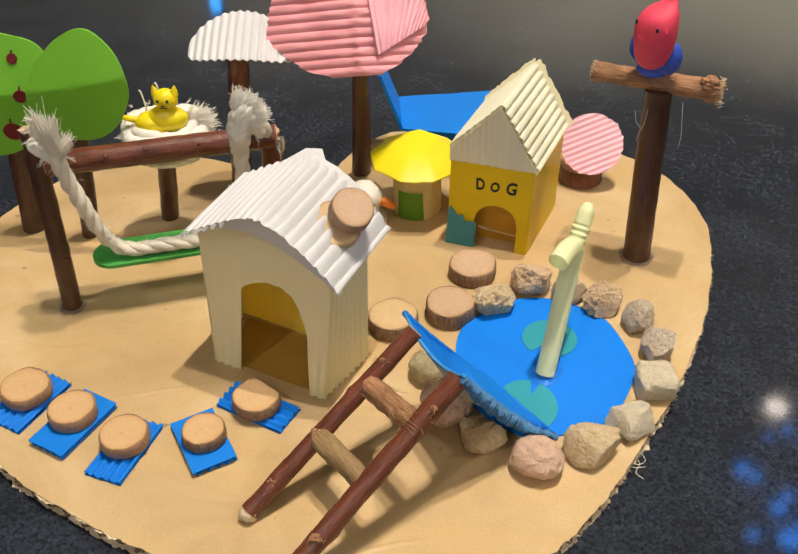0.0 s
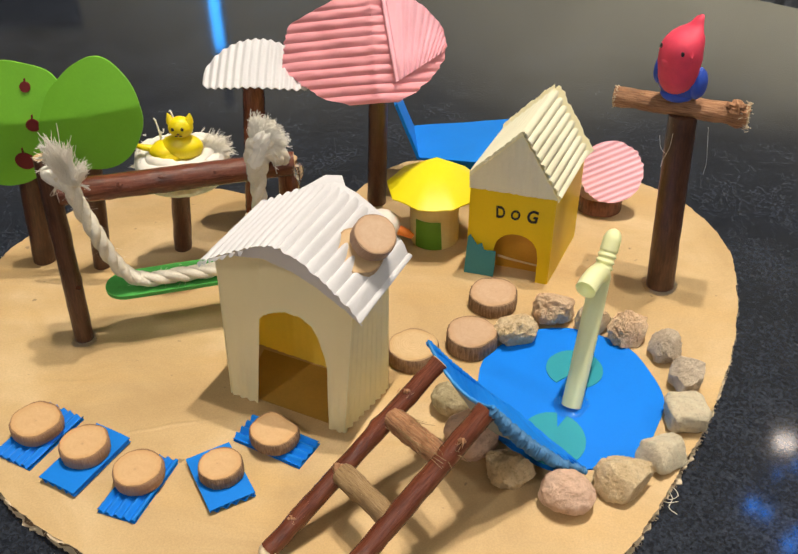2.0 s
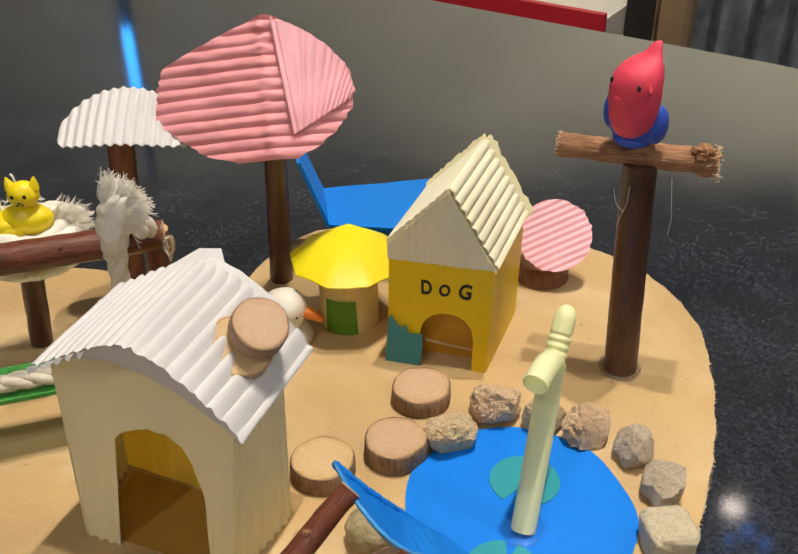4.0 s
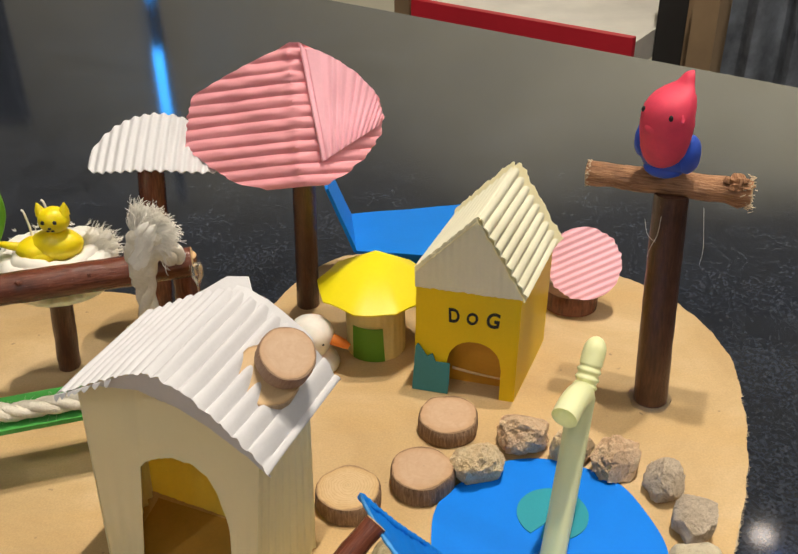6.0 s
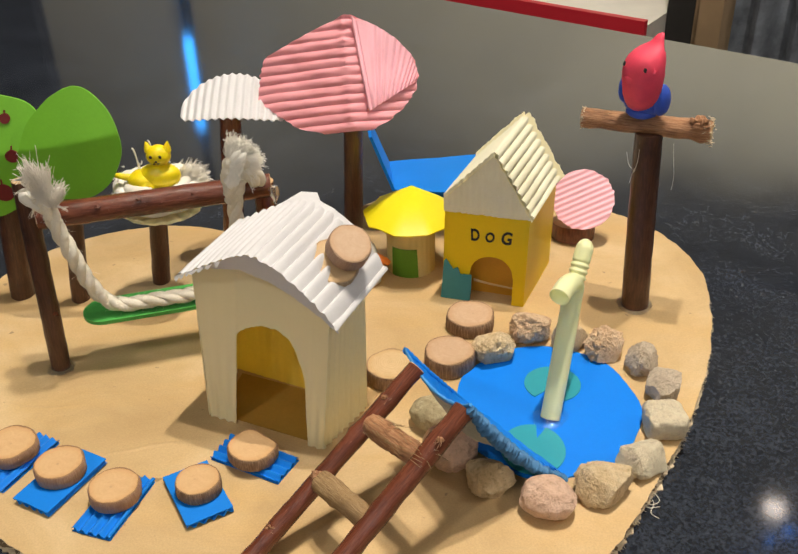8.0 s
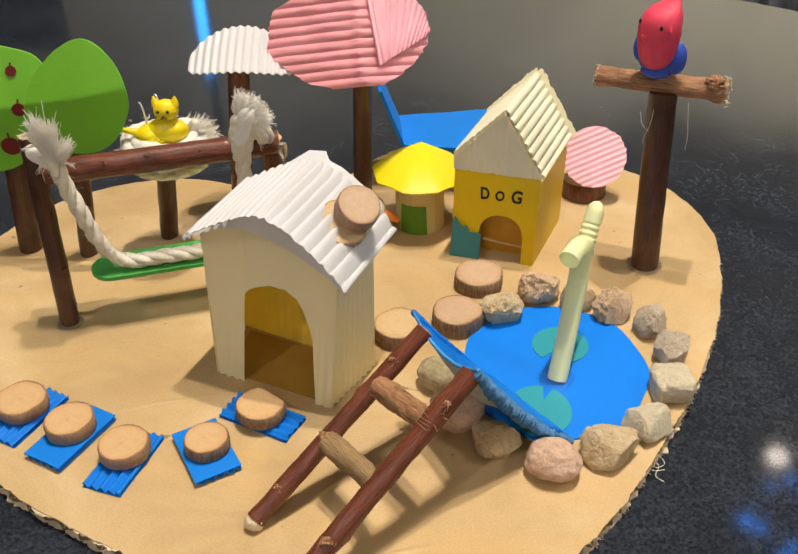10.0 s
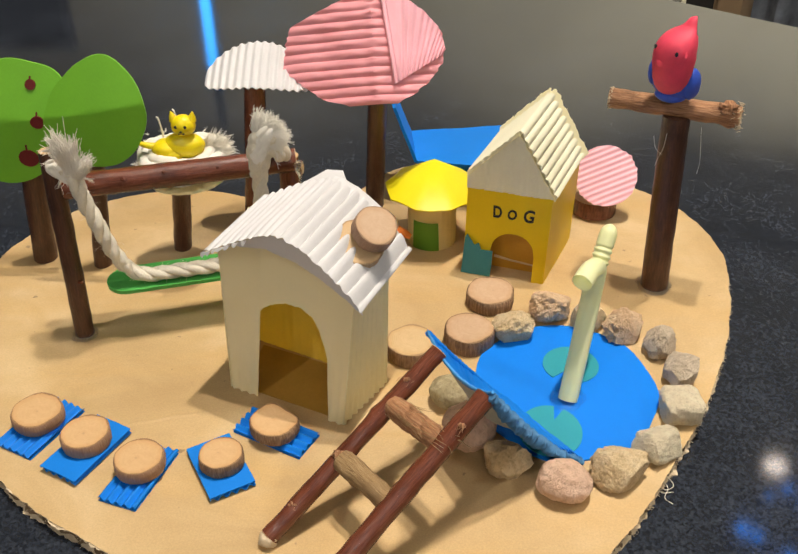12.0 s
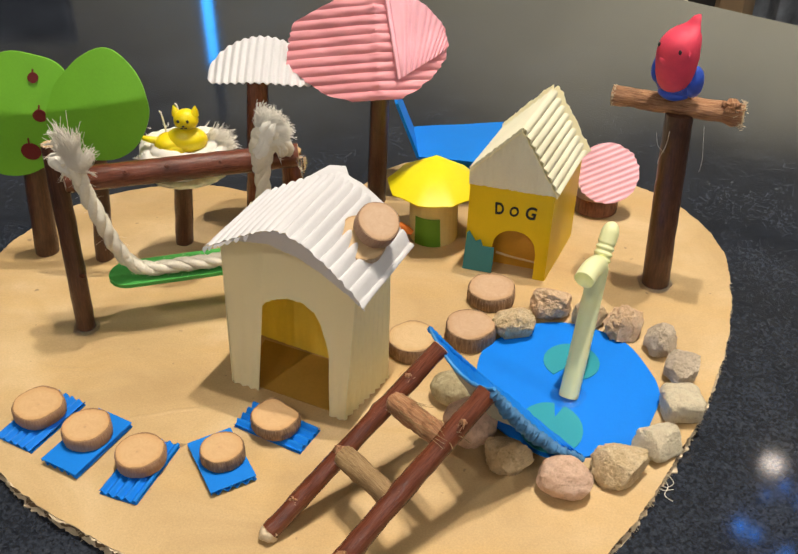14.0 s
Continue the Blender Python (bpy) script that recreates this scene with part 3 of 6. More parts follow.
bm = bmesh.new()
slab(bm, [rim(k, 0.7, 1) for k in range(N)], -0.6, 0.0, 0, 1)
part("top_liner", bm, [KRAFT, KRAFT_EDGE], board, "smooth tan face sheet", False)
bm = bmesh.new()
slab(bm, [rim(k, 1.7, 2) for k in range(N)], T + 0.05, T + 0.6, 0)
part("bottom_liner", bm, KRAFT_EDGE, board, "torn lower sheet", False)
bm = bmesh.new()
rows = []
for z, ins in ((T + 0.6, 1.2), (T * 0.5, 1.9), (-0.6, 1.2)):
    row = []
    for k in range(N * 2):
        x, y = rim(k / 2, 0.8, 3)
        wave = 0.9 * math.sin((x * 0.9 + y * 0.35) * 1.1) + 0.6 * wob((x, y, z), 0.5)
        d = math.hypot(x - CX, y - CY)
        f = (d - ins - wave) / d
        row.append(bm.verts.new((CX + (x - CX) * f, CY + (y - CY) * f, z)))
    rows.append(row)
grid_faces(bm, rows, close_u=True)
part("fluted_core", bm, KRAFT_CORE, board, "dark fluted core seen at the torn edge")
bm = bmesh.new()
rnd = random.Random(5)
for _ in range(900):
    a = rnd.uniform(0, 360) if rnd.random() < 0.4 else rnd.uniform(280, 400)
    x, y = rim(a / 360 * N, 0.8, 1)
    o = Vector((x, y, rnd.uniform(T + 0.5, -0.1)))
    out = Vector((math.cos(radians(a)), math.sin(radians(a)), rnd.uniform(-0.5, 0.4)))
    side = Vector((-out.y, out.x, 0)) * rnd.uniform(-1, 1)
    ln = rnd.uniform(0.3, 1.3)
    tube(bm, [o - out * 0.5, o + out * ln * 0.5 + side * 0.3, o + out * ln + side * rnd.uniform(0.2, 1.0)], [0.13, 0.11, 0.05], 4, False)
part("torn_fibres", bm, KRAFT_EDGE, board, "pale torn paper fibres along the rim")["kind"] = "stuff"

bm = bmesh.new()
rnd = random.Random(12)
for k in range(26):
    a = rnd.choice((rnd.uniform(196, 262), rnd.uniform(196, 262), rnd.uniform(285, 320)))
    span = rnd.uniform(1.2, 4.2)
    wide, lift = rnd.uniform(0.5, 1.7) * (0.45 if a > 280 else 1.0), rnd.uniform(-1.2, 0.3)
    top, low = [], []
    for i in range(13):
        x, y = rim((a + span * i / 12) / 360 * N, 0.8, 1)
        d = Vector((x - CX, y - CY, 0)).normalized()
        taper = math.sin(math.pi * (i + 0.6) / 13.2) * (1 + 0.5 * wob((i, k, 0), 0.5, 3))
        z = T + 1.0 + rnd.uniform(-0.1, 0.1) if k % 2 else -0.35
        top.append(bm.verts.new(Vector((x, y, z)) - d * 1.0))
        low.append(bm.verts.new(Vector((x, y, max(T + 0.1, z + lift * taper))) + d * wide * taper * 0.6))
    grid_faces(bm, [top, low])
part("torn_strips", bm, KRAFT_EDGE, board, "pale torn paper strips along the rim")["kind"] = "stuff"
bm = bmesh.new()
for pts in ([(91, 268, -3), (95, 267, -4.4), (96.5, 263.5, -5.0), (93, 261.5, -5.1), (90, 264, -4.6)], [(92, 266, -3.5), (94, 262, -4.8), (92, 257.5, -5.1), (94.5, 254.5, -5.1)], [(88, 263, -3), (91, 260, -4.9), (96, 260.5, -5.1)]):
    tube(bm, smooth_path(pts, 20), 0.14, 5)
part("loose_thread", bm, ROPE, board, "loose pale thread at the rim")
for ctrl in ([(-81, 295.5, 0), (-98, 292, 0), (-117, 287, 0), (-134, 281, 0)], [(-30, 205, 0), (-12, 214, 0), (14, 221, 0)], [(-180, 318, 0), (-160, 314, 0), (-138, 317, 0)]):
    bm = bmesh.new()
    pts = smooth_path(ctrl, 40)
    rows = [[bm.verts.new(p + V3(0.2 * wob(p, 0.2, 1), o * w + 0.6 * wob(p, 0.12, 2), z * math.sin(math.pi * i / 40))) for i, p in enumerate(pts)] for o, w, z in ((-1, 1.5, -0.02), (-1, 0.5, 0.16), (0, 0, 0.30), (1, 0.5, 0.14), (1, 1.5, -0.02))]
    grid_faces(bm, rows)
    part("crease", bm, KRAFT, board, "faint raised crease in the face sheet")

# ---- white house with a curved roof ----
FL, FR, BR, BL = V3(-85, 309, 0), V3(-35, 287.4, 0), V3(-18.5, 314, 0), V3(-79, 341, 0)
house = thing("toy_house", (-54, 314, 0), "cream fluted-card house with white curved roof and open arched doorway", "toy house")
ROOF_A, ROOF_C, ROOF_D = V3(-89.5, 309.5, 71), V3(-25.2, 285.5, 60), V3(17.5, 39.5, 1.5)
ROOF_Z = ((0, 70.8), (0.08, 73.4), (0.16, 76.4), (0.25, 79.8), (0.36, 83.6), (0.47, 86.4), (0.55, 86.0), (0.65, 83.2), (0.75, 78.4), (0.84, 73.4), (0.92, 67.8), (1, 60.5))


def roof_point(s, q):
    p = ROOF_A.lerp(ROOF_C, s) + ROOF_D * q
    p.z = lerp_table(ROOF_Z, s) + 1.5 * q
    return p


def roof_z(x, y):
    d = Vector((ROOF_C.x - ROOF_A.x, ROOF_C.y - ROOF_A.y))
    e = Vector((ROOF_D.x, ROOF_D.y))
    det = d.x * e.y - d.y * e.x
    px, py = x - ROOF_A.x, y - ROOF_A.y
    return roof_point(min(1, max(0, (px * e.y - py * e.x) / det)), (d.x * py - d.y * px) / det).z


def house_wall(name, a, b, material, label, door=False, amp=0.55, flutes=4.0):
    ln = (b - a).length
    ax = (b - a).normalized()
    out = V3(ax.y, -ax.x, 0)
    lean_left, lean_right, lean_back = V3(0.03, 0.012, 0), V3(0.103, 0.086, 0), V3(0.03, 0.05, 0)

    def tip(u):
        wa, wb = (lean_left if c == FL else lean_right if c == FR else lean_back for c in (a, b))
        return wa.lerp(wb, min(1, max(0, u / (12.5 if door else ln))))

    def put(u, v, h):
        return a + ax * u + out * (h * ((0.06 + 0.94 * max(0.0, 1 - v / 34)) if door else (0.25 + 0.75 * max(0.0, 1 - v / 60)))) + V3(0, 0, v) + tip(u) * v

    def top(u):
        p = a + ax * u + tip(u) * 72
        return roof_z(p.x, p.y) - 2.2
    bm = bmesh.new()
    if door:
        l, r = 13.0, 47.4

        def arch(u):
            return lerp_table(((0, 43.5), (0.06, 46), (0.12, 47.5), (0.33, 50.6), (0.55, 50.4), (0.70, 47.7), (0.80, 42.7), (0.885, 35), (0.93, 30), (0.965, 16), (1, 1)), (u - l) / (r - l))
        corr(bm, 0, l, lambda u: 0, top, put, flutes, amp, 0.5, 8, ragged=0.35)
        corr(bm, l, r, arch, top, put, flutes, amp, 0.5, 5, 14, ragged=0.4, seed=2)
        corr(bm, r, ln, lambda u: 0, top, put, flutes, amp, 0.5, 8, ragged=0.35)
    else:
        corr(bm, 0, ln, lambda u: 0, top, put, flutes, amp, 0.5, 8, ragged=0.4, seed=4)
    return part(name, bm, material, house, label)


house_wall("front_wall", FL, FR, CREAM, "cream fluted card front with an arched doorway", True, 0.42)
house_wall("side_wall", FR, BR, IVORY_WALL, "pale yellow fluted card side", False, 0.6, 3.9)
house_wall("back_wall", BR, BL, INNER, "soft yellow card back", False, 0.1)
house_wall("side_wall", BL, FL, IVORY_WALL, "pale yellow fluted card side", False, 0.8, 3.9)
bm = bmesh.new()
slab(bm, [(FL.x + 3, FL.y + 0.5), (FR.x - 0.5, FR.y + 2.5), (BR.x - 3, BR.y + 1), (BL.x + 3, BL.y - 4)], 0.1, 0.5)
part("floor_sheet", bm, HOUSE_FLOOR, house, "brown sheet covering the floor inside", False)
bm = bmesh.new()
flute = 4.4
corr(bm, 0, 77, lambda u: 0, lambda u: 1, lambda u, v, h: roof_point(u / 77, v) + V3(-0.1, -0.15, 1) * h * (0.3 + 0.7 * min(1.0, max(0.0, v) / 0.2)), flute, 0.95, 0.6, 12, 10, ragged=0.026, seed=3, broad=True)
part("roof", bm, WHITE, house, "white corrugated card roof")
bm = bmesh.new()
FASCIA_Z = ((0, 70.5), (0.21, 76.2), (0.41, 77.8), (0.6, 74.8), (0.78, 69.0), (0.9, 64.0), (1, 59.2))
rows = [[], [], [], []]
for k in range(91):
    q = k / 90
    p = roof_point(q, 0.015)
    lo = lerp_table(FASCIA_Z, q) + 0.5 * wob((q * 40, 0, 0), 0.8, 5)
    hi = p.z - 0.4
    sag = V3(0.4, 0.9, 0) * (1.6 * math.sin(math.pi * q))
    for row, z, back in ((rows[0], hi, 0.0), (rows[1], (hi + lo) / 2, 0.4), (rows[2], lo, 1.0), (rows[3], lo + 0.2, 1.6)):
        row.append(bm.verts.new(V3(p.x, p.y, z) + sag * back + V3(0.25, 0.55, 0) * (0.8 if row is rows[3] else 0)))
grid_faces(bm, rows)
part("fascia", bm, WHITE, house, "white card strip under the roof's front edge")
bm = bmesh.new()
rnd = random.Random(8)
for q in (0.015, 0.05, 0.09, 0.13, 0.18, 0.24, 0.30):
    p = roof_point(q, -0.005) + V3(0, -0.2, -0.3)
    along_roof = (roof_point(min(1, q + 0.03), 0) - roof_point(max(0, q - 0.03), 0)).normalized()
    w, h = rnd.uniform(1.2, 2.6), rnd.uniform(0.9, 2.2)
    ring = [p - along_roof * w, p + along_roof * w * 0.9, p + along_roof * w * 0.5 + V3(-0.2, -0.5, -h * 0.6), p - along_roof * w * 0.2 + V3(-0.3, -0.8, -h), p - along_roof * w * 0.8 + V3(-0.2, -0.4, -h * 0.5)]
    front = [bm.verts.new(v) for v in ring]
    back = [bm.verts.new(v + V3(0.1, 0.35, 0)) for v in ring]
    bm.faces.new(front)
    bm.faces.new(back[::-1])
    for j in range(5):
        bm.faces.new((front[j], front[(j + 1) % 5], back[(j + 1) % 5], back[j]))
part("torn_flakes", bm, WHITE, house, "torn white paper flakes along the roof edge", False)
bm = bmesh.new()
tri = [roof_point(0.26, 0.99), V3(-42.8, 344.5, 88.4), V3(-37.0, 348.0, 86.0), roof_point(0.60, 1.0)]
faces = [[bm.verts.new(p + off) for p in tri] for off in (V3(0, 0, 0), V3(0.2, 0.7, -0.4))]
bm.faces.new(faces[0])
bm.faces.new(faces[1][::-1])
grid_faces(bm, faces, close_u=True)
part("roof_flap", bm, WHITE, house, "bent-up white card flap at the roof's back")
bm = bmesh.new()
rows = [[bm.verts.new(roof_point(0.5 + 0.36 * k / 24, q) + V3(0, 0, dz + 0.3 * wob((k, q, 0), 0.4, 3))) for k in range(25)] for q, dz in ((0.93, -0.6), (1.0, 0.4), (1.06, 0.5), (1.055, 0.0), (0.93, -1.2))]
grid_faces(bm, rows)
part("roof_liner", bm, WHITE, house, "flat white face sheet behind the flutes")
chim = thing("wood_slice_chimney", roof_point(0.82, 0.6), "two stacked round wood slices glued on the white roof", "wood slice")


def slice_mesh(bm, c, axis, r, h, seed, sides=36, lump=0.05, flat=None):
    """A sawn disc: bark 0, sawn faces 1; its rim is a little uneven."""
    c, axis = Vector(c), Vector(axis).normalized()
    u, w = frame_at(axis)
    if abs(axis.z) > 0.95:
        u, w = V3(1, 0, 0), V3(0, 1, 0)
    layer = bm.loops.layers.uv.verify()

    def rad(t):
        k = 1 + lump * wob((math.cos(t) * 2, math.sin(t) * 2, seed), 0.8, seed) + 0.02 * wob((math.cos(t) * 9, math.sin(t) * 9, seed), 0.9, seed)
        rr = r * k
        if flat:
            ft, cut = flat
            q = math.cos(t - ft)
            if q > 0.05:
                rr = min(rr, r * cut / q)
        return rr
    rows = []
    for z, k in ((0, 0.97), (0.12 * h, 1.0), (0.5 * h, 1.01), (0.86 * h, 1.0), (h, 0.955)):
        rows.append([bm.verts.new(c + axis * z + (u * math.cos(t) + w * math.sin(t)) * rad(t) * k * (1 + 0.012 * wob((t * 6, z * 2, seed), 0.9, seed)))
                     for t in [2 * math.pi * j / sides for j in range(sides)]])
    grid_faces(bm, rows, close_u=True, uv=lambda p, q: (q / sides * 2, p / 4 * h * MM * 1.5 + seed))
    for row, z in ((rows[0], 0), (rows[-1], h)):
        off = V3(*(c + axis * z)) + (u * math.cos(seed * 5) + w * math.sin(seed * 5)) * r * 0.12
        rings = [row]
        for k in (0.93, 0.6, 0.25):
            rings.append([bm.verts.new(off.lerp(v.co, k) if k < 0.9 else (c + axis * z).lerp(v.co, k)) for v in row])
        vals = (1.08, 0.95, 0.6, 0.25)
        for a in range(3):
            for j in range(sides):
                q = (j + 1) % sides
                f = bm.faces.new((rings[a][j], rings[a][q], rings[a + 1][q], rings[a + 1][j]))
                f.material_index = 1
                for loop, val in zip(f.loops, (vals[a], vals[a], vals[a + 1], vals[a + 1])):
                    loop[layer].uv = (j / sides, val)
        cv = bm.verts.new(off)
        for j in range(sides):
            f = bm.faces.new((rings[3][j], rings[3][(j + 1) % sides], cv))
            f.material_index = 1
            for loop, val in zip(f.loops, (0.25, 0.25, 0.0)):
                loop[layer].uv = (j / sides, val)


tilt = V3(0.33, -0.47, 0.82).normalized()
seat_at = V3(-20.3, 309.9, 84.0) - tilt * 6.6
bm = bmesh.new()
slice_mesh(bm, seat_at - tilt * 5.6 + V3(-4.4, -3.0, -2.2), tilt, 10.0, 6.0, 3.1)
part("lower_slice", bm, [PALE_BARK, CUT_PALE], chim, "pale bark-edged slice")
bm = bmesh.new()
slice_mesh(bm, seat_at, tilt, 8.6, 6.6, 4.2)
part("upper_slice", bm, [SMOOTH_BARK, CUT_GREY], chim, "smooth brown slice")

# ---- stepping stones: wood slices, some on blue pads ----
PADS = [((-160, 281.5), 19, 31, -63, 4.2, 1), ((-136.5, 269), 18, 32, -65, 30, 2), ((-112, 256.8), 16.5, 31.5, -69, 3.9, 3),
        ((-80.8, 261.2), 18.2, 29, -60.5 + 0, 30, 4), ((-62, 281.5), 32.5, 15, -26, 3.8, 5)]
for (px, py), w, ln, deg, pitch, seed in PADS:
    root = thing("blue_pad", (px, py, 0), "small rectangle of bright blue corrugated card on the cardboard base", "card pad", "blue pads under the wood slices")
    if seed == 5:
        ax = V3(math.cos(radians(deg)), math.sin(radians(deg)), 0)
        ay = V3(-ax.y, ax.x, 0)
        long_axis, cross, half_l, half_w = ax, ay, w / 2, ln / 2
    else:
        d = {1: (12, 26), 2: (14, 29), 3: (9.5, 30), 4: (-15.5, 26)}[seed]
        long_axis = V3(d[0], d[1], 0).normalized()
        cross = V3(long_axis.y, -long_axis.x, 0)
        half_l, half_w = ln / 2, w / 2
    o = V3(px, py, 1.5)
    bm = bmesh.new()
    put = panel(o - cross * half_w, cross, long_axis)
    corr(bm, 0, 2 * half_w, lambda u: -half_l, lambda u: half_l, put, 3.7, 0.85, 0.4, 4, 8, ragged=0.5, seed=seed)
    part("fluted_sheet", bm, BLUE, root)
    bm = bmesh.new()
    corr(bm, 0, 2 * half_w, lambda u: -half_l, lambda u: half_l, put if seed not in (2, 4) else panel(o - cross * half_w + V3(0, 0, 1.3), cross, long_axis), 50, 0.1, 0.35, 4, 1, ragged=0.4, seed=seed + 9)
    ob = part("liner", bm, BLUE, root, "flat face sheet")
    if seed not in (2, 4):
        ob.location.z = -0.0012
SLICES = [(-161, 284, 3.0, 10.6, 5.2, 1.1, None), (-136.8, 271.7, 3.4, 10.0, 5.6, 2.2, None), (-111.9, 259.6, 3.0, 9.9, 5.4, 3.3, None),
          (-80.2, 262.2, 3.4, 8.7, 5.4, 4.4, None), (-62, 281.4, 3.0, 10.0, 5.4, 5.5, (0.9, 0.72)),
          (-8.2, 334.0, 0.0, 11.3, 7.5, 6.6, None), (17.6, 343.0, 0.0, 11.6, 8.0, 7.7, None), (28.3, 373.0, 0.0, 11.7, 7.0, 8.8, None)]
for k, (x, y, z, r, h, seed, flat) in enumerate(SLICES):
    pale = k == 5
    root = thing("wood_slice", (x, y, z), ("pale round wood slice with visible rings lying on the cardboard base" if pale else
                 "round sawn branch slice lying on the cardboard base") if k > 4 else ("half-flattened sawn branch slice on a blue card pad" if k == 4 else "round sawn branch slice with thin bark on a blue card pad"),
                 "wood slice", "wood slice stepping stones")
    bm = bmesh.new()
    slice_mesh(bm, (x, y, z), (0, 0, 1), r, h, seed, 40, 0.07, flat)
    part("disc", bm, [SMOOTH_BARK if k < 3 else SLICE_BARK, CUT_RINGED if pale else CUT_GREY if k > 5 else CUT], root)

# ---- pond, lily leaves, straw fountain ----
pond = thing("paper_pond", (58, 312, 0), "glossy bright blue paper pond with two teal lily leaves", "paper pond")
bm = bmesh.new()
ol = []
for k in range(90):
    t = 2 * math.pi * k / 90
    fac = 1 + 0.035 * wob((math.cos(t) * 3, math.sin(t) * 3, 1), 0.7, 5) + 0.03 * math.cos(7 * t + 0.6) * 0.5
    ol.append((58.5 + 39.5 * math.cos(t) * fac, 312 + 42.5 * math.sin(t) * fac))
slab(bm, ol, 0.05, 0.8)
part("pond_sheet", bm, POND_BLUE, pond, "", False)
for nm, cx, cy, rx, ry, notch in (("lily_leaf", 62.5, 327, 12.3, 12, 4.1), ("lily_leaf", 50, 286, 13, 14.5, 1.2)):
    ol = []
    for k in range(48):
        t = notch + 0.16 + (2 * math.pi - 0.32) * k / 47
        ol.append((cx + rx * math.cos(t), cy + ry * math.sin(t)))
    ol.append((cx + 0.45 * rx * math.cos(notch), cy + 0.45 * ry * math.sin(notch)))
    bm = bmesh.new()
    slab(bm, ol, 0.82, 1.25)
    part(nm, bm, LILY, pond, "round teal paper lily leaf with a notch", False)
straw = thing("straw_fountain", (59, 305, 1), "lime green bent drinking straw standing in the pond as a fountain", "drinking straw")
J, TIP = V3(68.6, 328.6, 52.0), V3(73.8, 338.4, 67.0)
bm = bmesh.new()
tube(bm, smooth_path([(59, 305, 0.8), (62.5, 313.5, 18), (66, 322, 37), J], 18), 4.2, 20)
part("shaft", bm, LIME, straw)
bm = bmesh.new()
pts, rad = [], []
for k in range(49):
    s = k / 48
    pts.append(J.lerp(TIP, s * 1.04))
    rad.append((3.6 + (0.32 * math.sin(s * 7.7 * 2 * math.pi) if s < 0.52 else 0.1)) * (1.0 if s < 0.74 else math.sqrt(max(0.01, 1 - ((s - 0.74) / 0.262) ** 2))))
tube(bm, pts, rad, 20)
part("bellows", bm, LIME, straw, "ribbed bending joint")
bm = bmesh.new()
tube(bm, smooth_path([J + V3(0.5, 1.5, -1.0), (66.6, 324, 55.9), (63.3, 317.6, 58.2), (60, 311.8, 57.2)], 14), [3.4, 3.9, 4.1] + [4.15] * 12, 20, False)
part("spout", bm, LIME, straw, "short open end bent towards the front")
bm = bmesh.new()
rows = []
for k in range(48):
    t = 2 * math.pi * k / 48
    r0 = 7.6 * (1 + 0.10 * math.sin(2 * t) + 0.05 * math.sin(5 * t + 1))
    rows.append([bm.verts.new((59 + r * math.cos(t), 305 + r * math.sin(t), z)) for r, z in
                 ((3.6, 0.84), (3.9, 2.6), (4.9, 1.75), (6.0, 1.45), (r0 - 0.7, 1.6), (r0 - 0.2, 1.35), (r0, 0.84))])
grid_faces(bm, rows, close_v=True)
part("glue_ring", bm, CLEAR_GLUE, straw, "clear dried glue ring round the foot")


# ---- stones round the pond ----
STONE_AT = [(38.5, 346.5, 11.5, 9.2, 9.2, 0, 2, 0.4), (56, 362.5, 10.5, 9.5, 9.5, 1, 1, 0.1), (72.5, 355, 9.0, 8, 9.0, 0, 1, 0.3), (88.5, 349, 11, 9.5, 8.5, 1, 0, 0.6),
            (103, 337.5, 8.6, 8.2, 8.2, 2, 2, 0.2), (108.5, 319.5, 8.0, 9.0, 8.0, 2, 3, 0.7), (104.5, 297.5, 10.5, 10.5, 8.0, 3, 4, 0.05), (92, 276.5, 11.5, 8.5, 7.0, 3, 3, 0.5),
            (73.5, 262, 12.5, 11, 9.0, 0, 1, 0.2), (52, 254.5, 11.5, 10, 9.0, 4, 5, -0.4), (31, 265.5, 11.2, 8.8, 9.4, 0, 1, -0.2), (9.8, 302.5, 10.5, 9.5, 8.0, 5, 5, -0.5), (16.5, 281, 11.5, 12, 10.5, 4, 5, 0.1)]
STONE_LABEL = ["rough tan limestone pebble beside the paper pond", "rusty brown coarse stone beside the paper pond", "grey weathered stone beside the paper pond",
               "pale cream stone beside the paper pond", "smooth pinkish pebble beside the paper pond", "rounded olive-grey speckled pebble beside the paper pond"]
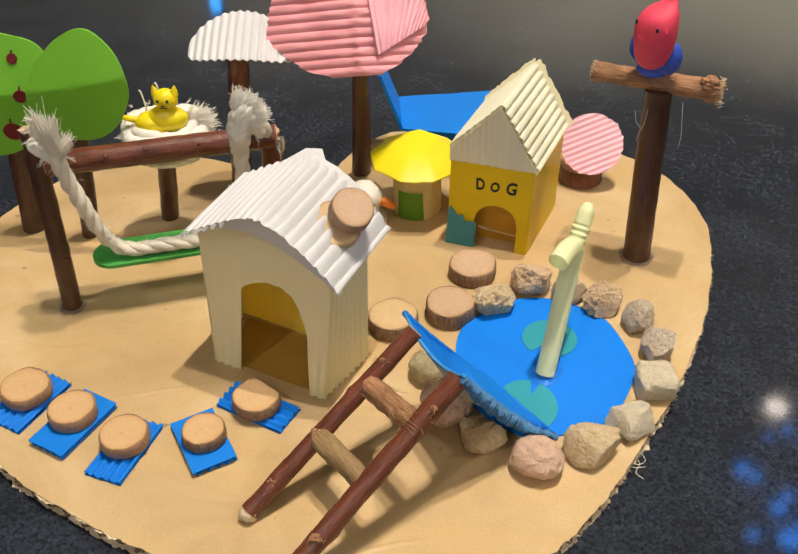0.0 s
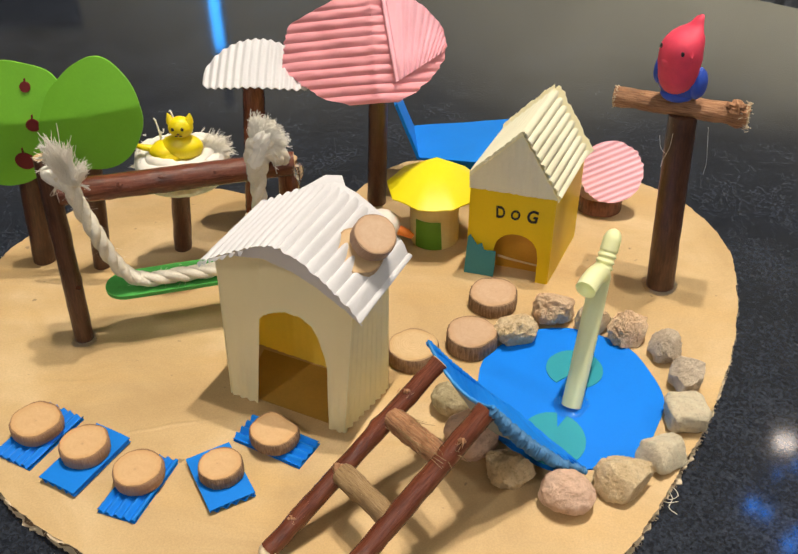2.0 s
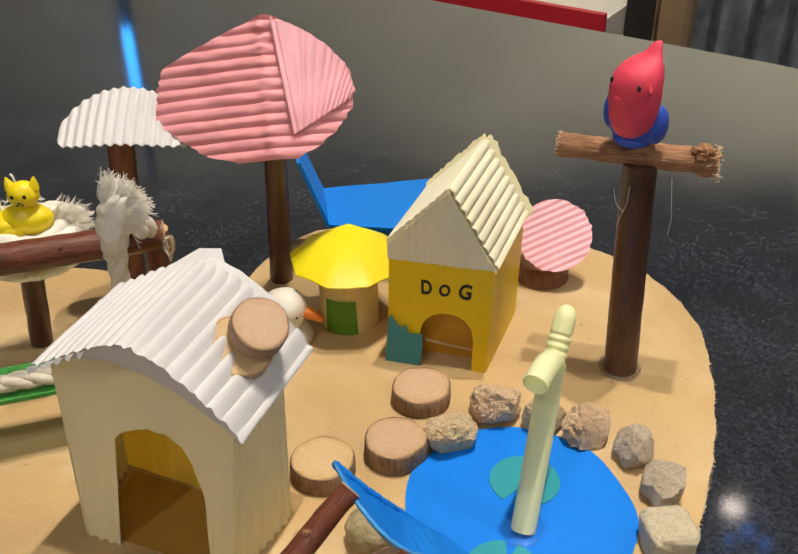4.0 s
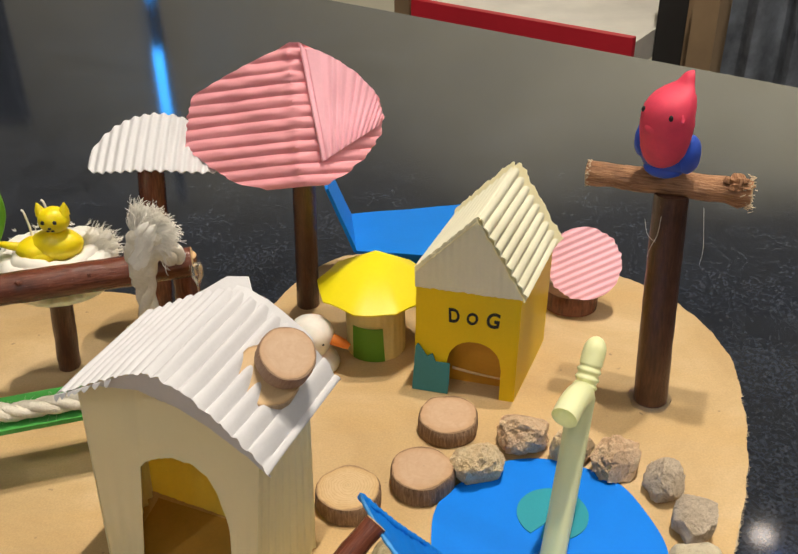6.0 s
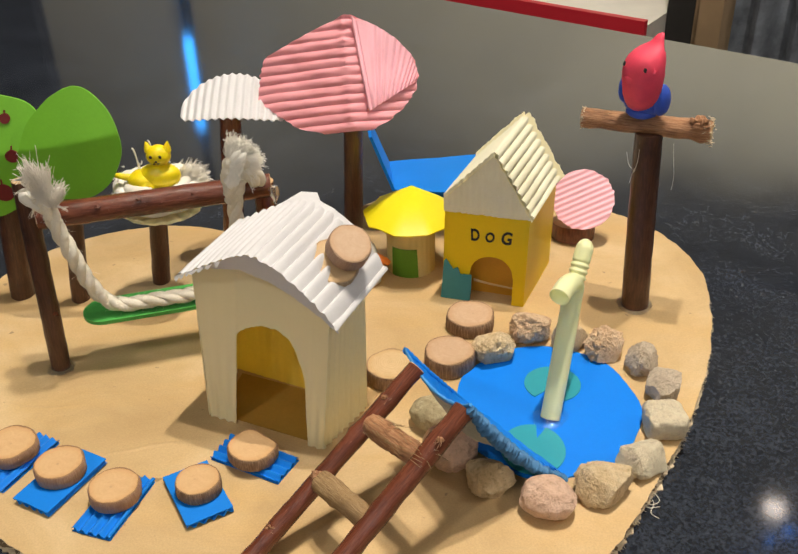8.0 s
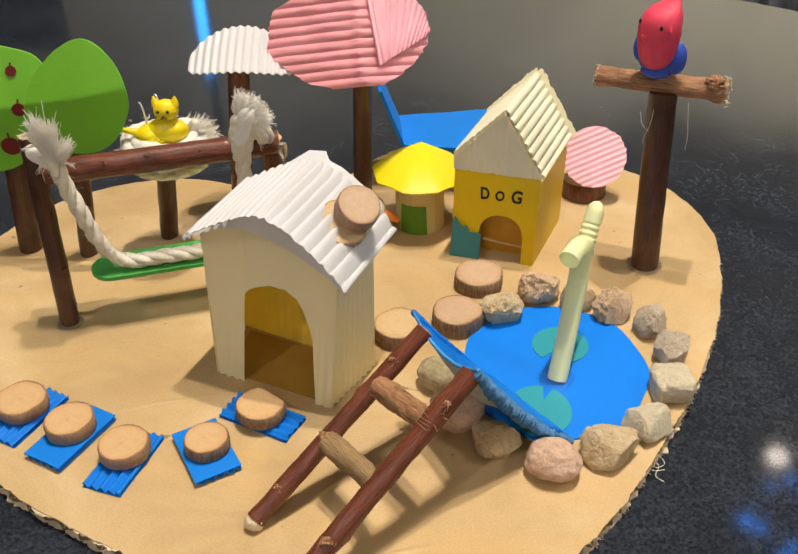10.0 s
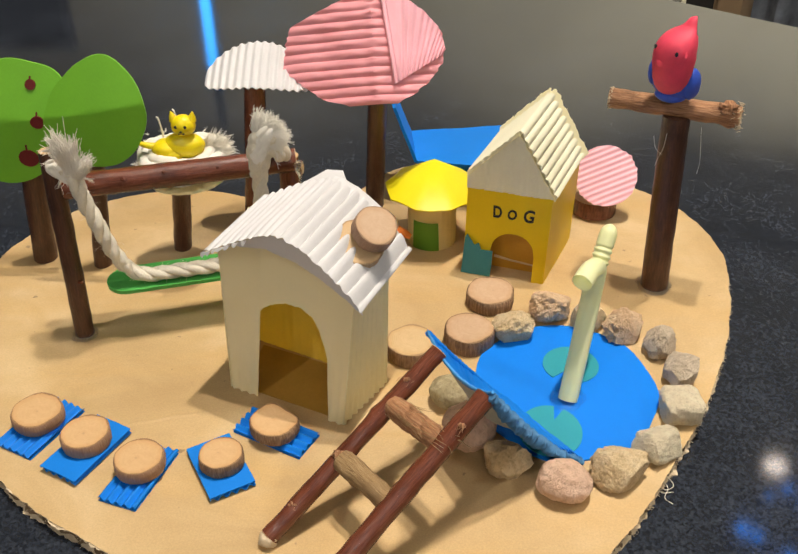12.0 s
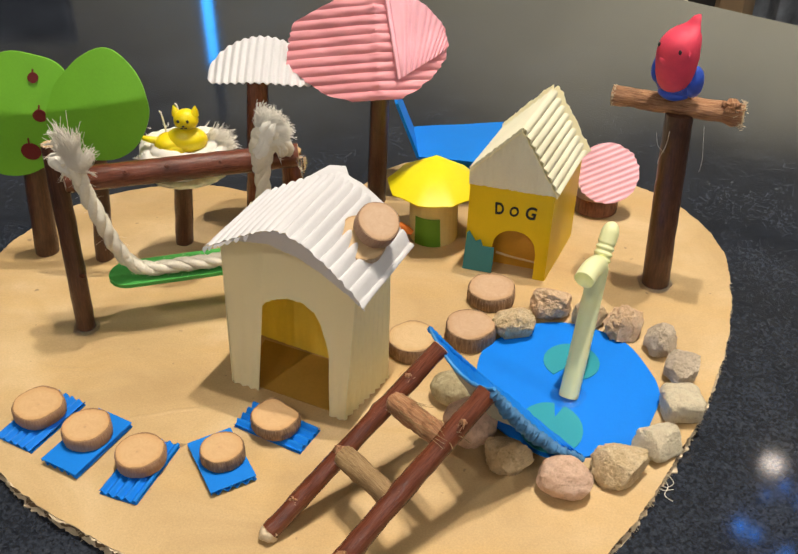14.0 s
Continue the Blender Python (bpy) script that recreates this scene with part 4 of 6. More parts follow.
for k, (x, y, a, b, h, mat, style, deg) in enumerate(STONE_AT):
    k_size = 0.80 if style in (0, 1, 2) else 0.9
    a, b, h = a * k_size, b * k_size, h * (0.84 if style in (0, 1, 2) else 0.86)
    bm = bmesh.new()
    made = bmesh.ops.create_icosphere(bm, subdivisions=5, radius=1.0)["verts"]
    rot = Matrix.Rotation(deg, 3, "Z")
    rnd = random.Random(70 + k)
    chips = [(Vector((rnd.gauss(0, 1), rnd.gauss(0, 1), rnd.gauss(0.2, 0.8))).normalized(), rnd.uniform(0.66, 0.90)) for _ in range(0 if style in (4, 5) else 6 if style in (0, 1, 2) else 10)]
    for v in made:
        p = v.co.copy()
        if style == 4:
            p = Vector([math.copysign(abs(q) ** 0.45, q) for q in p]) * 0.86
        elif style == 3:
            p = Vector([math.copysign(abs(q) ** 0.65, q) for q in p]) * 0.93
        coarse = 0.20 if style in (0, 1, 2) else 0.30 if style == 3 else 0.10
        d = 1 + coarse * wob(p * 1.5, 0.8, k) + (0.15 if style in (0, 1, 2) else 0.07) * wob(p * 4.2, 0.8, k + 20)
        if style in (0, 1, 2):
            d += 0.09 * abs(wob(p * 9, 0.9, k + 40)) - 0.06 * max(0, wob(p * 7, 1.0, k + 60)) + 0.05 * wob(p * 17, 1.0, k + 50) - 0.05 * max(0, wob(p * 26, 1.0, k + 90))
        else:
            d += 0.012 * wob(p * 14, 0.9, k)
        p = p * d
        for chip, cut in chips:
            over = p.dot(chip) - cut
            if over > 0:
                p = p - chip * over * 0.85
        if chips:
            p = p * (1.08 + 0.05 * wob(p * 9, 1.0, k + 80))
        p = Vector((p.x * a, p.y * b, p.z * h))
        p = rot @ p
        v.co = Vector((x, y, max(0.05, p.z + h * 0.82)))
        v.co.x, v.co.y = x + p.x, y + p.y
    tagged(part("stone", bm, STONES[mat], None, "", True, (x, y, 0)), STONE_LABEL[mat], "stone", "stones round the pond")

# ---- ladder and slide ----
LF, LT, W = V3(-56, 227, 3.5), V3(4, 279.5, 48), V3(15.0, -32.0, 1.0)
ladder = thing("stick_ladder", (-48, 211, 0), "leaning ladder of red-brown twigs with two rungs beside the slide", "toy ladder")
bm = bmesh.new()
log(bm, LF, LT, 3.6, 3.5, 18, 0.09, 0.3, knots=((0.42, 2.0, 1.2), (0.2, 5.0, 1.0), (0.65, 4.0, 0.8)), rings=36)
part("rail", bm, [RED_BARK, CUT_PALE], ladder)
bm = bmesh.new()
log(bm, LF + W - V3(2, 1.7, 1.5), LT + W + (LT - LF) * 0.06 - V3(2, -1, 0), 3.8, 4.0, 18, 0.08, 1.7, knots=((0.3, 1.0, 1.2), (0.55, 3.0, 1.0)), rings=36)
part("rail", bm, [RED_BARK, BROWN_BARK], ladder)
for s, side_w, up_z, rr in ((0.42, 0.0, 3.0, 1.7), (0.16, 0.0, 2.4, 1.3), (0.24, 1.0, 3.2, 1.8), (0.82, 0.0, 3.2, 0.9), (0.9, 1.0, 3.4, 1.0)):
    p = LF.lerp(LT, s) + W * side_w + V3(-0.9, -1.4, up_z)
    bm = bmesh.new()
    ball(bm, p, (rr * 1.3, rr, rr * 0.8), 14, 10, 0, 0.7, s * 9)
    tuft(bm, p, LF - LT, 8, 2.6, 0.5, 0.16, int(s * 100))
    layer = bm.loops.layers.uv.verify()
    for f in bm.faces:
        for loop in f.loops:
            loop[layer].uv = (loop.vert.co.x * 0.05, loop.vert.co.z * 0.001)
    part("bark_knot", bm, RAW_BARK, ladder, "small torn knot in the bark")
CLIMB = (LT - LF) * 0.095
for s, seed, mat, lab in ((0.71, 4, RAW_BARK, "rough bark rung with torn fibres"), (0.415, 5, PEELED, "peeled tan rung")):
    p = LF.lerp(LT, s)
    bm = bmesh.new()
    log(bm, p + V3(0.5, -1, 0.5) + W * 0.03, p + W * 0.97 + CLIMB, 4.4, 4.1, 24, 0.24 if seed == 4 else 0.16, seed, rings=36)
    rg = part("rung", bm, [mat, CUT_PALE], ladder, lab)
    if seed == 4:
        bm = bmesh.new()
        for q in (0.15, 0.3, 0.45, 0.6, 0.75, 0.9):
            tuft(bm, p + (W + CLIMB) * q + V3(0.8, 1.2, 3.6), W + CLIMB, 9, 8, 0.07, 0.13, 3 + int(q * 100))
            tuft(bm, p + (W + CLIMB) * q + V3(-2.6, -1.6, 2.6), W + CLIMB, 7, 7, 0.06, 0.13, 5 + int(q * 100))
        part("torn_fibres", bm, PEELED, rg, "loose torn wood fibres")
bm = bmesh.new()
ball(bm, LF - (LT - LF).normalized() * 0.6 - V3(0, 0, 0.2), (3.6, 3.5, 3.1), 18, 12, 0, 0.3, 3)
part("cut_foot", bm, KRAFT_EDGE, ladder, "pale chipped end of the rail")
for s in (0.70, 0.41):
    p = LF.lerp(LT, s)
    glue(ladder, (p.x + 2, p.y - 2, p.z + 1.5), 3.0, 1.6, s)
slide = thing("card_slide", (30, 272, 0), "bright blue crinkled card slide from the ladder into the pond", "toy slide")
near = smooth_path([(22.5, 249.0, 55.5), (32.5, 255.5, 36), (46, 263, 16.5), (61, 270.5, 1.4)], 160)
far = smooth_path([(-0.5, 287, 51), (9.3, 287.4, 39.0), (17.5, 290.3, 27.8), (25.8, 292.4, 17.4), (36.5, 294.8, 5.8), (46.7, 286.6, 1.9)], 160)
SAG = 8.0
bm = bmesh.new()
top, low = [], []
for i, (a, b) in enumerate(zip(near, far)):
    tr, lr = [], []
    q = i / 160
    for j in range(15):
        s = j / 14
        p = a.lerp(b, s)
        p.z -= ((SAG * (1 - q) ** 0.9 + 7.0 * math.sin(math.pi * min(1, q / 0.55))) * math.sin(math.pi * s) ** 0.8) - 0.6 * wob(p, 0.3, 2)
        crimp = max(0.0, 1 - s / 0.35) * min(1.0, max(0.0, (q - 0.25) * 4))
        p += V3(-0.35, -0.45, 0.8) * (1.1 * crimp * math.sin(i * 1.05 + 3.5 * wob((i * 0.05, s * 2, 0), 0.9, 4)) + 0.7 * wob((i * 0.12, s * 3, 0), 0.8, 9))
        if j in (0, 14):
            p += V3(0, 0, 1) * 0.9 * wob((i * 0.16, j * 0.3, 0), 0.9, 3)
        tr.append(bm.verts.new(p + V3(0, 0, 0.7)))
        lr.append(bm.verts.new(p - V3(0, 0, 0.7)))
    top.append(tr)
    low.append(lr)
grid_faces(bm, top)
grid_faces(bm, low, mat=1)
for k in (0, -1):
    grid_faces(bm, [[r[k] for r in top], [r[k] for r in low]])
    grid_faces(bm, [top[k], low[k]])
part("chute", bm, [BLUE, BLUE_BACK], slide, "crinkled blue fluted card chute")


def rolled(name, path, r_at, seed, label, material=BLUE, crinkle=1.0):
    """A crinkled roll of card along an edge."""
    bm = bmesh.new()
    rows = []
    n = len(path) - 1
    for i, p in enumerate(path):
        d = (path[min(i + 1, n)] - path[max(i - 1, 0)]).normalized()
        u, w = frame_at(d)
        row = []
        for j in range(14):
            t = 2 * math.pi * j / 14
            k = 1 + crinkle * (0.26 * math.sin(i * 1.25 + 1.6 * math.sin(t + seed) + 3 * wob((i * 0.04, 0, 0), 0.9, seed)) + 0.45 * wob((i * 0.25, math.cos(t) * 1.4, math.sin(t) * 1.4), 0.9, seed))
            row.append(bm.verts.new(p + (u * math.cos(t) + w * math.sin(t)) * r_at(i / n) * k))
        rows.append(row)
    grid_faces(bm, rows, close_u=True)
    bm.faces.new(rows[0])
    bm.faces.new(rows[-1])
    part(name, bm, material, slide, label)


rolled("near_edge", [p - V3(0.3, 0.5, 0.9) for p in near], lambda q: 1.35 + 1.0 * math.sin(math.pi * min(1, q * 1.15)) ** 0.7 if q < 0.87 else 1.35, 2.0, "crinkled greyish blue edge rolled under", BLUE_FOLD)
rolled("far_edge", [p - V3(0, 0, 0.3) for p in far[:120]], lambda q: 1.15 - 0.4 * q, 5.0, "crumpled far edge", BLUE, 0.45)
rolled("top_edge", [near[0].lerp(far[0], k / 40) - V3(0, 0, SAG * math.sin(math.pi * k / 40) ** 0.8 - 0.6) for k in range(41)], lambda q: 0.62, 7.0, "pale creased top edge", BLUE_LIP, 0.6)

# ---- perch with a clay bird ----
perch = thing("twig_perch", (107.5, 389, 0), "tall dark brown twig post with a rough-barked crossbar", "toy perch")
bm = bmesh.new()
log(bm, (110, 389, 0), (108.2, 396.0, 88.8), 6.6, 6.2, 24, 0.03, 0.9, bend=0.6, rings=24)
part("post", bm, [BROWN_BARK, BROWN_BARK], perch)
bm = bmesh.new()
log(bm, (80.2, 408.5, 91.3), (133, 387.0, 92.8), 4.5, 4.5, 20, 0.13, 1.3, rings=30, knots=((0.93, 1.2, 1.6),))
bar = part("crossbar", bm, [RAW_BARK, CUT_PALE], perch, "rough-barked crossbar with splintered ends")
bm = bmesh.new()
for k in range(14):
    t = 2 * math.pi * k / 14
    o = V3(131.5, 387.6, 92.7) + V3(0.38 * 4.2 * math.cos(t), 0.92 * 4.2 * math.cos(t), 4.2 * math.sin(t))
    tuft(bm, o, (0.92, -0.38, 0.25 * math.sin(t)), 8, 2.0, 0.35, 0.2, 8 + k)
part("splinters", bm, KRAFT_EDGE, bar, "pale splintered wood fibres")["kind"] = "stuff"
bm = bmesh.new()
for k in range(16):
    t = 2 * math.pi * k / 16
    o = V3(80.9, 408.2, 91.3) + V3(0.38 * 4.4 * math.cos(t), 0.92 * 4.4 * math.cos(t), 4.4 * math.sin(t))
    tuft(bm, o, (-0.92, 0.38, 0.1 * math.sin(t)), 7, 0.8, 0.5, 0.22, 30 + k)
part("splinters", bm, KRAFT_EDGE, bar, "pale splintered wood fibres")["kind"] = "stuff"
bm = bmesh.new()
ball(bm, (128.0, 387.2, 96.4), (4.6, 3.2, 2.3), 22, 14, 0, 0.9, 4)
layer = bm.loops.layers.uv.verify()
for f in bm.faces:
    for loop in f.loops:
        loop[layer].uv = (loop.vert.co.x * 0.05, loop.vert.co.z * 0.001)
part("knot", bm, RAW_BARK, bar, "lumpy torn bark knot at the bar's end")
glue(perch, (109.5, 389, 0), 8.6, 0.9, 3)
bm = bmesh.new()
for pts in ([(102, 384, 86), (101, 382, 80), (99.5, 383, 74), (99, 383.5, 70)], [(117, 386, 88), (117.6, 384, 80), (118.6, 384, 72), (118.2, 384, 66)], [(97, 386, 84), (98, 384, 79), (101, 383, 76)]):
    tube(bm, smooth_path(pts, 14), 0.08, 5)
part("glue_strings", bm, FLUFF, perch, "thin pale glue strings hanging down")

bird = bmesh.new()
face = V3(-0.78, -0.626, 0)
side = V3(0.626, -0.78, 0)
bc = V3(104, 393, 96)
tb = Matrix.Rotation(math.atan2(face.y, face.x) + math.pi / 2, 3, "Z")
ball(bird, bc + V3(2, 1.8, 8.8), (11.2, 9.8, 9.6), 28, 18, 1, 0.05, 1, tb)
rows = []
prof = [(-1, 2.0), (0.5, 4.2), (2, 6.0), (5, 7.9), (9, 9.3), (13, 10.0), (17, 10.4), (21, 10.6), (24, 10.5), (27, 10.1), (29.5, 9.3), (31.8, 8.1), (33.6, 6.7), (35, 5.2), (36.2, 3.9), (37.4, 3.2), (38.8, 2.6), (40.2, 1.9), (41, 0.8)]
for z, r in prof:
    lean = V3(-0.6, -2.6, 0) * min(1, z / 8) + (V3(1.0, 0.25, 0) * (10.6 - r) * 0.78 if z > 21 else V3(0, 0, 0))
    flat = 1.0 if z < 33 else 0.72
    rows.append([bird.verts.new(bc + V3(-0.5, -1.0, 3.5 + z * 0.88) + lean + (side * math.cos(t) + face * math.sin(t) * 0.92 * flat) * r * (1 + 0.03 * wob((math.cos(t) * 3, math.sin(t) * 3, z), 0.4, 3)))
                 for t in [2 * math.pi * j / 28 for j in range(28)]])
grid_faces(bird, rows, close_u=True, mat=0)
for row in (rows[0], rows[-1]):
    bird.faces.new(row).material_index = 0
ball(bird, bc + side * 7.9 - face * 2.8 + V3(2.0, 0.2, 9.0), (3.9, 6.2, 7.6), 20, 14, 1, 0.06, 4, tb @ Matrix.Rotation(0.25, 3, "X"))
ball(bird, bc - side * 9.5 + V3(0, -1, 12), (3.0, 6.0, 7.4), 20, 14, 1, 0.06, 5, tb)
ball(bird, bc + V3(1, -0.2, 2.4), (8.0, 7.6, 3.0), 20, 10, 1, 0.05, 6, tb)
ball(bird, bc + face * 8.4 - side * 0.5 + V3(-1, -3.0, 20.5), (3.6, 2.2, 2.4), 16, 10, 0, 0.1, 7, tb)
ball(bird, bc + face * 4.6 + side * 9.2 + V3(-0.6, -3.0, 25.2), (1.1, 1.2, 2.0), 14, 10, 0, 0.5, 8, tb)
for s in (1, -1):
    eye = bc + face * 7.9 + side * s * 6.6 + V3(-1, -3.4, 26.2)
    ball(bird, eye - face * 0.75 - side * s * 0.2, (1.0, 0.7, 1.15), 12, 8, 2, 0, 0, tb)
for v in bird.verts:
    q = v.co - bc
    v.co = bc + V3(q.x * 0.86 - 2.0, q.y * 0.86, q.z * 0.95 + 2.2)
tagged(part("bird_figure", bird, [BIRD_RED, BIRD_BLUE, BLACK], None, "", True, tuple(bc)), "red clay bird figure with blue wings standing on the twig crossbar", "clay figure")

# ---- dog kennel ----
DF, DG, DD = V3(16.0, 398.7, 0), V3(54.6, 388.3, 0), V3(17.5, 41.5, 0)
kennel = thing("dog_kennel", (43, 414, 0), "yellow card dog kennel with cream fluted roof and arched entrance", "toy kennel")
KH = 49
lean_v = V3(1.5, 3.0, KH)
fx = (DG - DF).normalized()
fw = (DG - DF).length


def kennel_sheet(name, a, b, material, label="", hole=False, up=lean_v, top=KH, thick=0.7):
    ln = (b - a).length
    put = panel(a, b - a, up)
    bm = bmesh.new()
    if hole:
        l, r = 12.6, 34.6

        def arch(u):
            s = 2 * (u - l) / (r - l) - 1
            return 14 + 11.5 * math.sqrt(max(0, 1 - abs(s) ** 2.2))
        corr(bm, 0, l, lambda u: 0, lambda u: top, put, 99, 0.0, thick, 3, 40)
        corr(bm, l, r, arch, lambda u: top, put, 99, 0.0, thick, 3, 100)
        corr(bm, r, ln, lambda u: 0, lambda u: top, put, 99, 0.0, thick, 3, 40)
    else:
        corr(bm, 0, ln, lambda u: 0, lambda u: top, put, 99, 0.15, thick, 3, 20)
    return part(name, bm, material, kennel, label)


kennel_sheet("front_wall", DF, DG, YELLOW, "yellow card front with an arched entrance", True)
kennel_sheet("side_wall", DG + fx * 0.2, DG + DD, YELLOW)
kennel_sheet("side_wall", DF + DD, DF - fx * 0.2, YELLOW)
kennel_sheet("back_wall", DG + DD, DF + DD, YELLOW)
kennel_sheet("inner_sheet", DF + DD * 0.2 + V3(1, 0, 0), DG + DD * 0.2 - V3(1, 0, 0), AMBER, "glossy amber sheet behind the entrance", False, V3(0, 0, 1), 30)
bm = bmesh.new()
put = panel(DF - V3(0.4, 1.0, -0.0), DG - DF, lean_v)
slab(bm, [(-0.8, 0.2), (14, 0.2), (14.4, 6), (14.4, 15), (8.6, 14.8), (7.2, 18.5), (5, 17), (1.2, 22.5), (0.2, 21)], 0.3, 0.75, tfm=put)
part("patch", bm, TEAL, kennel, "torn teal paper patch", False)
# The glossy streak on the amber sheet, put in as a pale strip
bm = bmesh.new()
put = panel(DF + DD * 0.12, DG - DF, V3(0, 0, 1))
slab(bm, [(13.6, 8.0), (22.0, 6.9), (33.4, 6.0), (33.4, 6.8), (22.0, 7.9), (13.6, 9.4)], 0, 0.3, tfm=put)
part("paper_strip", bm, SHEEN_STRIP, kennel, "pale strip standing in for a sheen across the entrance", False)
# gable of vertical flutes
GF = DF + lean_v - fx * 0.8 - V3(0.3, 1.4, 1.2)
gw = fw + 1.6
bm = bmesh.new()
put = panel(GF, DG - DF, V3(-0.02, 0.0, 1))


def gable(u):
    k = 0.57 * gw
    return 9.0 + 24.0 * u / k if u < k else 33.0 - 31.0 * (u - k) / (gw - k)


corr(bm, 0, gw, lambda u: 0, gable, put, 2.9, 0.1, 0.5, 6, 8, ragged=0.5, seed=7)
part("gable", bm, IVORY, kennel, "cream fluted gable")
ridge0 = GF + fx * (0.57 * gw) + V3(0, -0.6, 33.6)
for nm, foot, seed in (("roof_slope", GF + fx * (gw + 1.2) + V3(0, -0.6, 1.5), 3), ("roof_slope", GF + fx * 0.4 + V3(0, -0.6, 9.1), 4)):
    bm = bmesh.new()
    dn = foot - ridge0
    dl = dn.length
    depth = DD * 1.06 + V3(-0.5, 2, -1.5)
    sgn = 1 if seed == 3 else -1
    nrm = dn.cross(depth).normalized()
    nrm = nrm if nrm.z > 0 else -nrm
    corr(bm, 0, dl, lambda u: 0, lambda u: 1, lambda u, v, h: ridge0 + dn * (u / dl) + depth * v + nrm * h, dl / 8.5, 0.55, 0.5, 8, 10, ragged=0.02, seed=seed, broad=True)
    part(nm, bm, IVORY, kennel, "cream corrugated roof slope")
    bm = bmesh.new()
    corr(bm, 0, dl + 1.2, lambda u: -0.01, lambda u: 1.045, lambda u, v, h: ridge0 + dn * (u / dl) + depth * v + nrm * (h - 1.15 + 2.2 * max(0.0, v - 0.9) * 8), dl * 3, 0.05, 0.4, 12, 90, ragged=0.035, seed=seed + 5)
    part("roof_liner", bm, IVORY_WALL, kennel, "pale yellow face sheet with a ragged edge")
zx = fx
zy = (lean_v.normalized() - zx * lean_v.normalized().dot(zx)).normalized()
zz = zx.cross(zy)
for char, u, v, size, tilt, squeeze in (("D", 15.4, 36.2, 0.0086, -0.05, 0.72), ("O", 22.4, 35.8, 0.0070, 0.1, 0.80), ("G", 30.5, 36.2, 0.0092, 0.12, 0.82)):
    word = bpy.data.curves.new("lettering", "FONT")
    word.body, word.size, word.align_x, word.align_y, word.extrude, word.offset, word.shear = char, size, "CENTER", "CENTER", 0.0001, 0.00024, tilt
    word.materials.append(BLACK)
    txt = new("lettering", word)
    txt.parent = kennel
    at = DF + zx * u + zy * v + zz * 0.5
    txt.matrix_local = Matrix.Translation((at - ORG[kennel.name]) * MM) @ Matrix((zx, zy, zz)).transposed().to_4x4() @ Matrix.Diagonal((squeeze, 1, 1, 1))
    txt["label"] = "hand-lettered black letter " + char

# ---- round hut ----
hut = thing("round_hut", (-0.5, 428, 0), "round pale card hut with lemon cone roof and green door", "toy hut")
bm = bmesh.new()
rows = []
for z in (0, 8, 16, 24, 32):
    rows.append([bm.verts.new((-0.5 + (12.6 + 0.06 * math.sin(t * 26)) * math.cos(t), 428 + (12.6 + 0.06 * math.sin(t * 26)) * math.sin(t), z)) for t in [2 * math.pi * j / 208 for j in range(208)]])
grid_faces(bm, rows, close_u=True)
part("wall", bm, STRAWY, hut, "pale straw-yellow ribbed card wall")
bm = bmesh.new()
apex = V3(0.5, 432, 45.5)
n = 9
for thick in (0, -0.6):
    tip = bm.verts.new(apex + V3(0, 0, thick))
    rim_v = []
    for j in range(n * 4):
        t = 2 * math.pi * j / (n * 4) + 0.2
        rr = 24.5 * (math.cos(math.pi / n) / math.cos(((t - 0.2) % (2 * math.pi / n)) - math.pi / n)) * (1 + 0.03 * wob((math.cos(t) * 3, math.sin(t) * 3, 0), 0.9, 2))
        rim_v.append(bm.verts.new((-0.5 + rr * math.cos(t), 428 + rr * math.sin(t), 31.5 + thick + 1.2 * wob((math.cos(t) * 2, math.sin(t) * 2, 0), 0.9, 6))))
    if thick == 0:
        keep = rim_v
    for j in range(n * 4):
        bm.faces.new((rim_v[j], rim_v[(j + 1) % (n * 4)], tip))
for j in range(n * 4):
    bm.faces.new((keep[j], keep[(j + 1) % (n * 4)], rim_v[(j + 1) % (n * 4)], rim_v[j]))
part("cone_roof", bm, LEMON, hut, "bright lemon yellow paper cone roof")
bm = bmesh.new()
rows = []
for z in (0.5, 6, 12, 17.5):
    rows.append([bm.verts.new((-0.5 + 13.3 * math.cos(t), 428 + 13.3 * math.sin(t), z)) for t in [radians(-137 + 0.5 * z * 0.3 + (64 - 0.3 * z) * j / 12) for j in range(13)]])
grid_faces(bm, rows)
part("door", bm, GREEN_DOOR, hut, "green paper door patch")

# ---- clay duckling ----
duck = bmesh.new()
dc = V3(-26.5, 413, 0)
rows = []
for z, r in ((0.05, 7.0), (0.8, 8.6), (2.5, 9.4), (5, 9.3), (8, 8.2), (10, 7.4), (11.5, 7.8), (14, 9.2), (17, 9.6), (20, 8.9), (22.5, 7.0), (24.3, 4.2), (25.0, 1.0)):
    off = V3(2.2, 0.5, 0) * max(0, 1 - z / 9) if z < 9 else V3(-0.5, 0, 0)
    rows.append([duck.verts.new(dc + off + V3(r * math.cos(t), r * math.sin(t) * 0.97, z)) for t in [2 * math.pi * j / 28 for j in range(28)]])
grid_faces(duck, rows, close_u=True)
for row in (rows[0], rows[-1]):
    duck.faces.new(row)
bk = dc + V3(8.5, -2.5, 16)
tube(duck, [bk, bk + V3(2.5, -0.6, -0.8), bk + V3(5, -1.2, -1.8), bk + V3(7, -1.8, -2.8)], [2.6, 2.3, 1.9, 1.3], 14, True, 1)
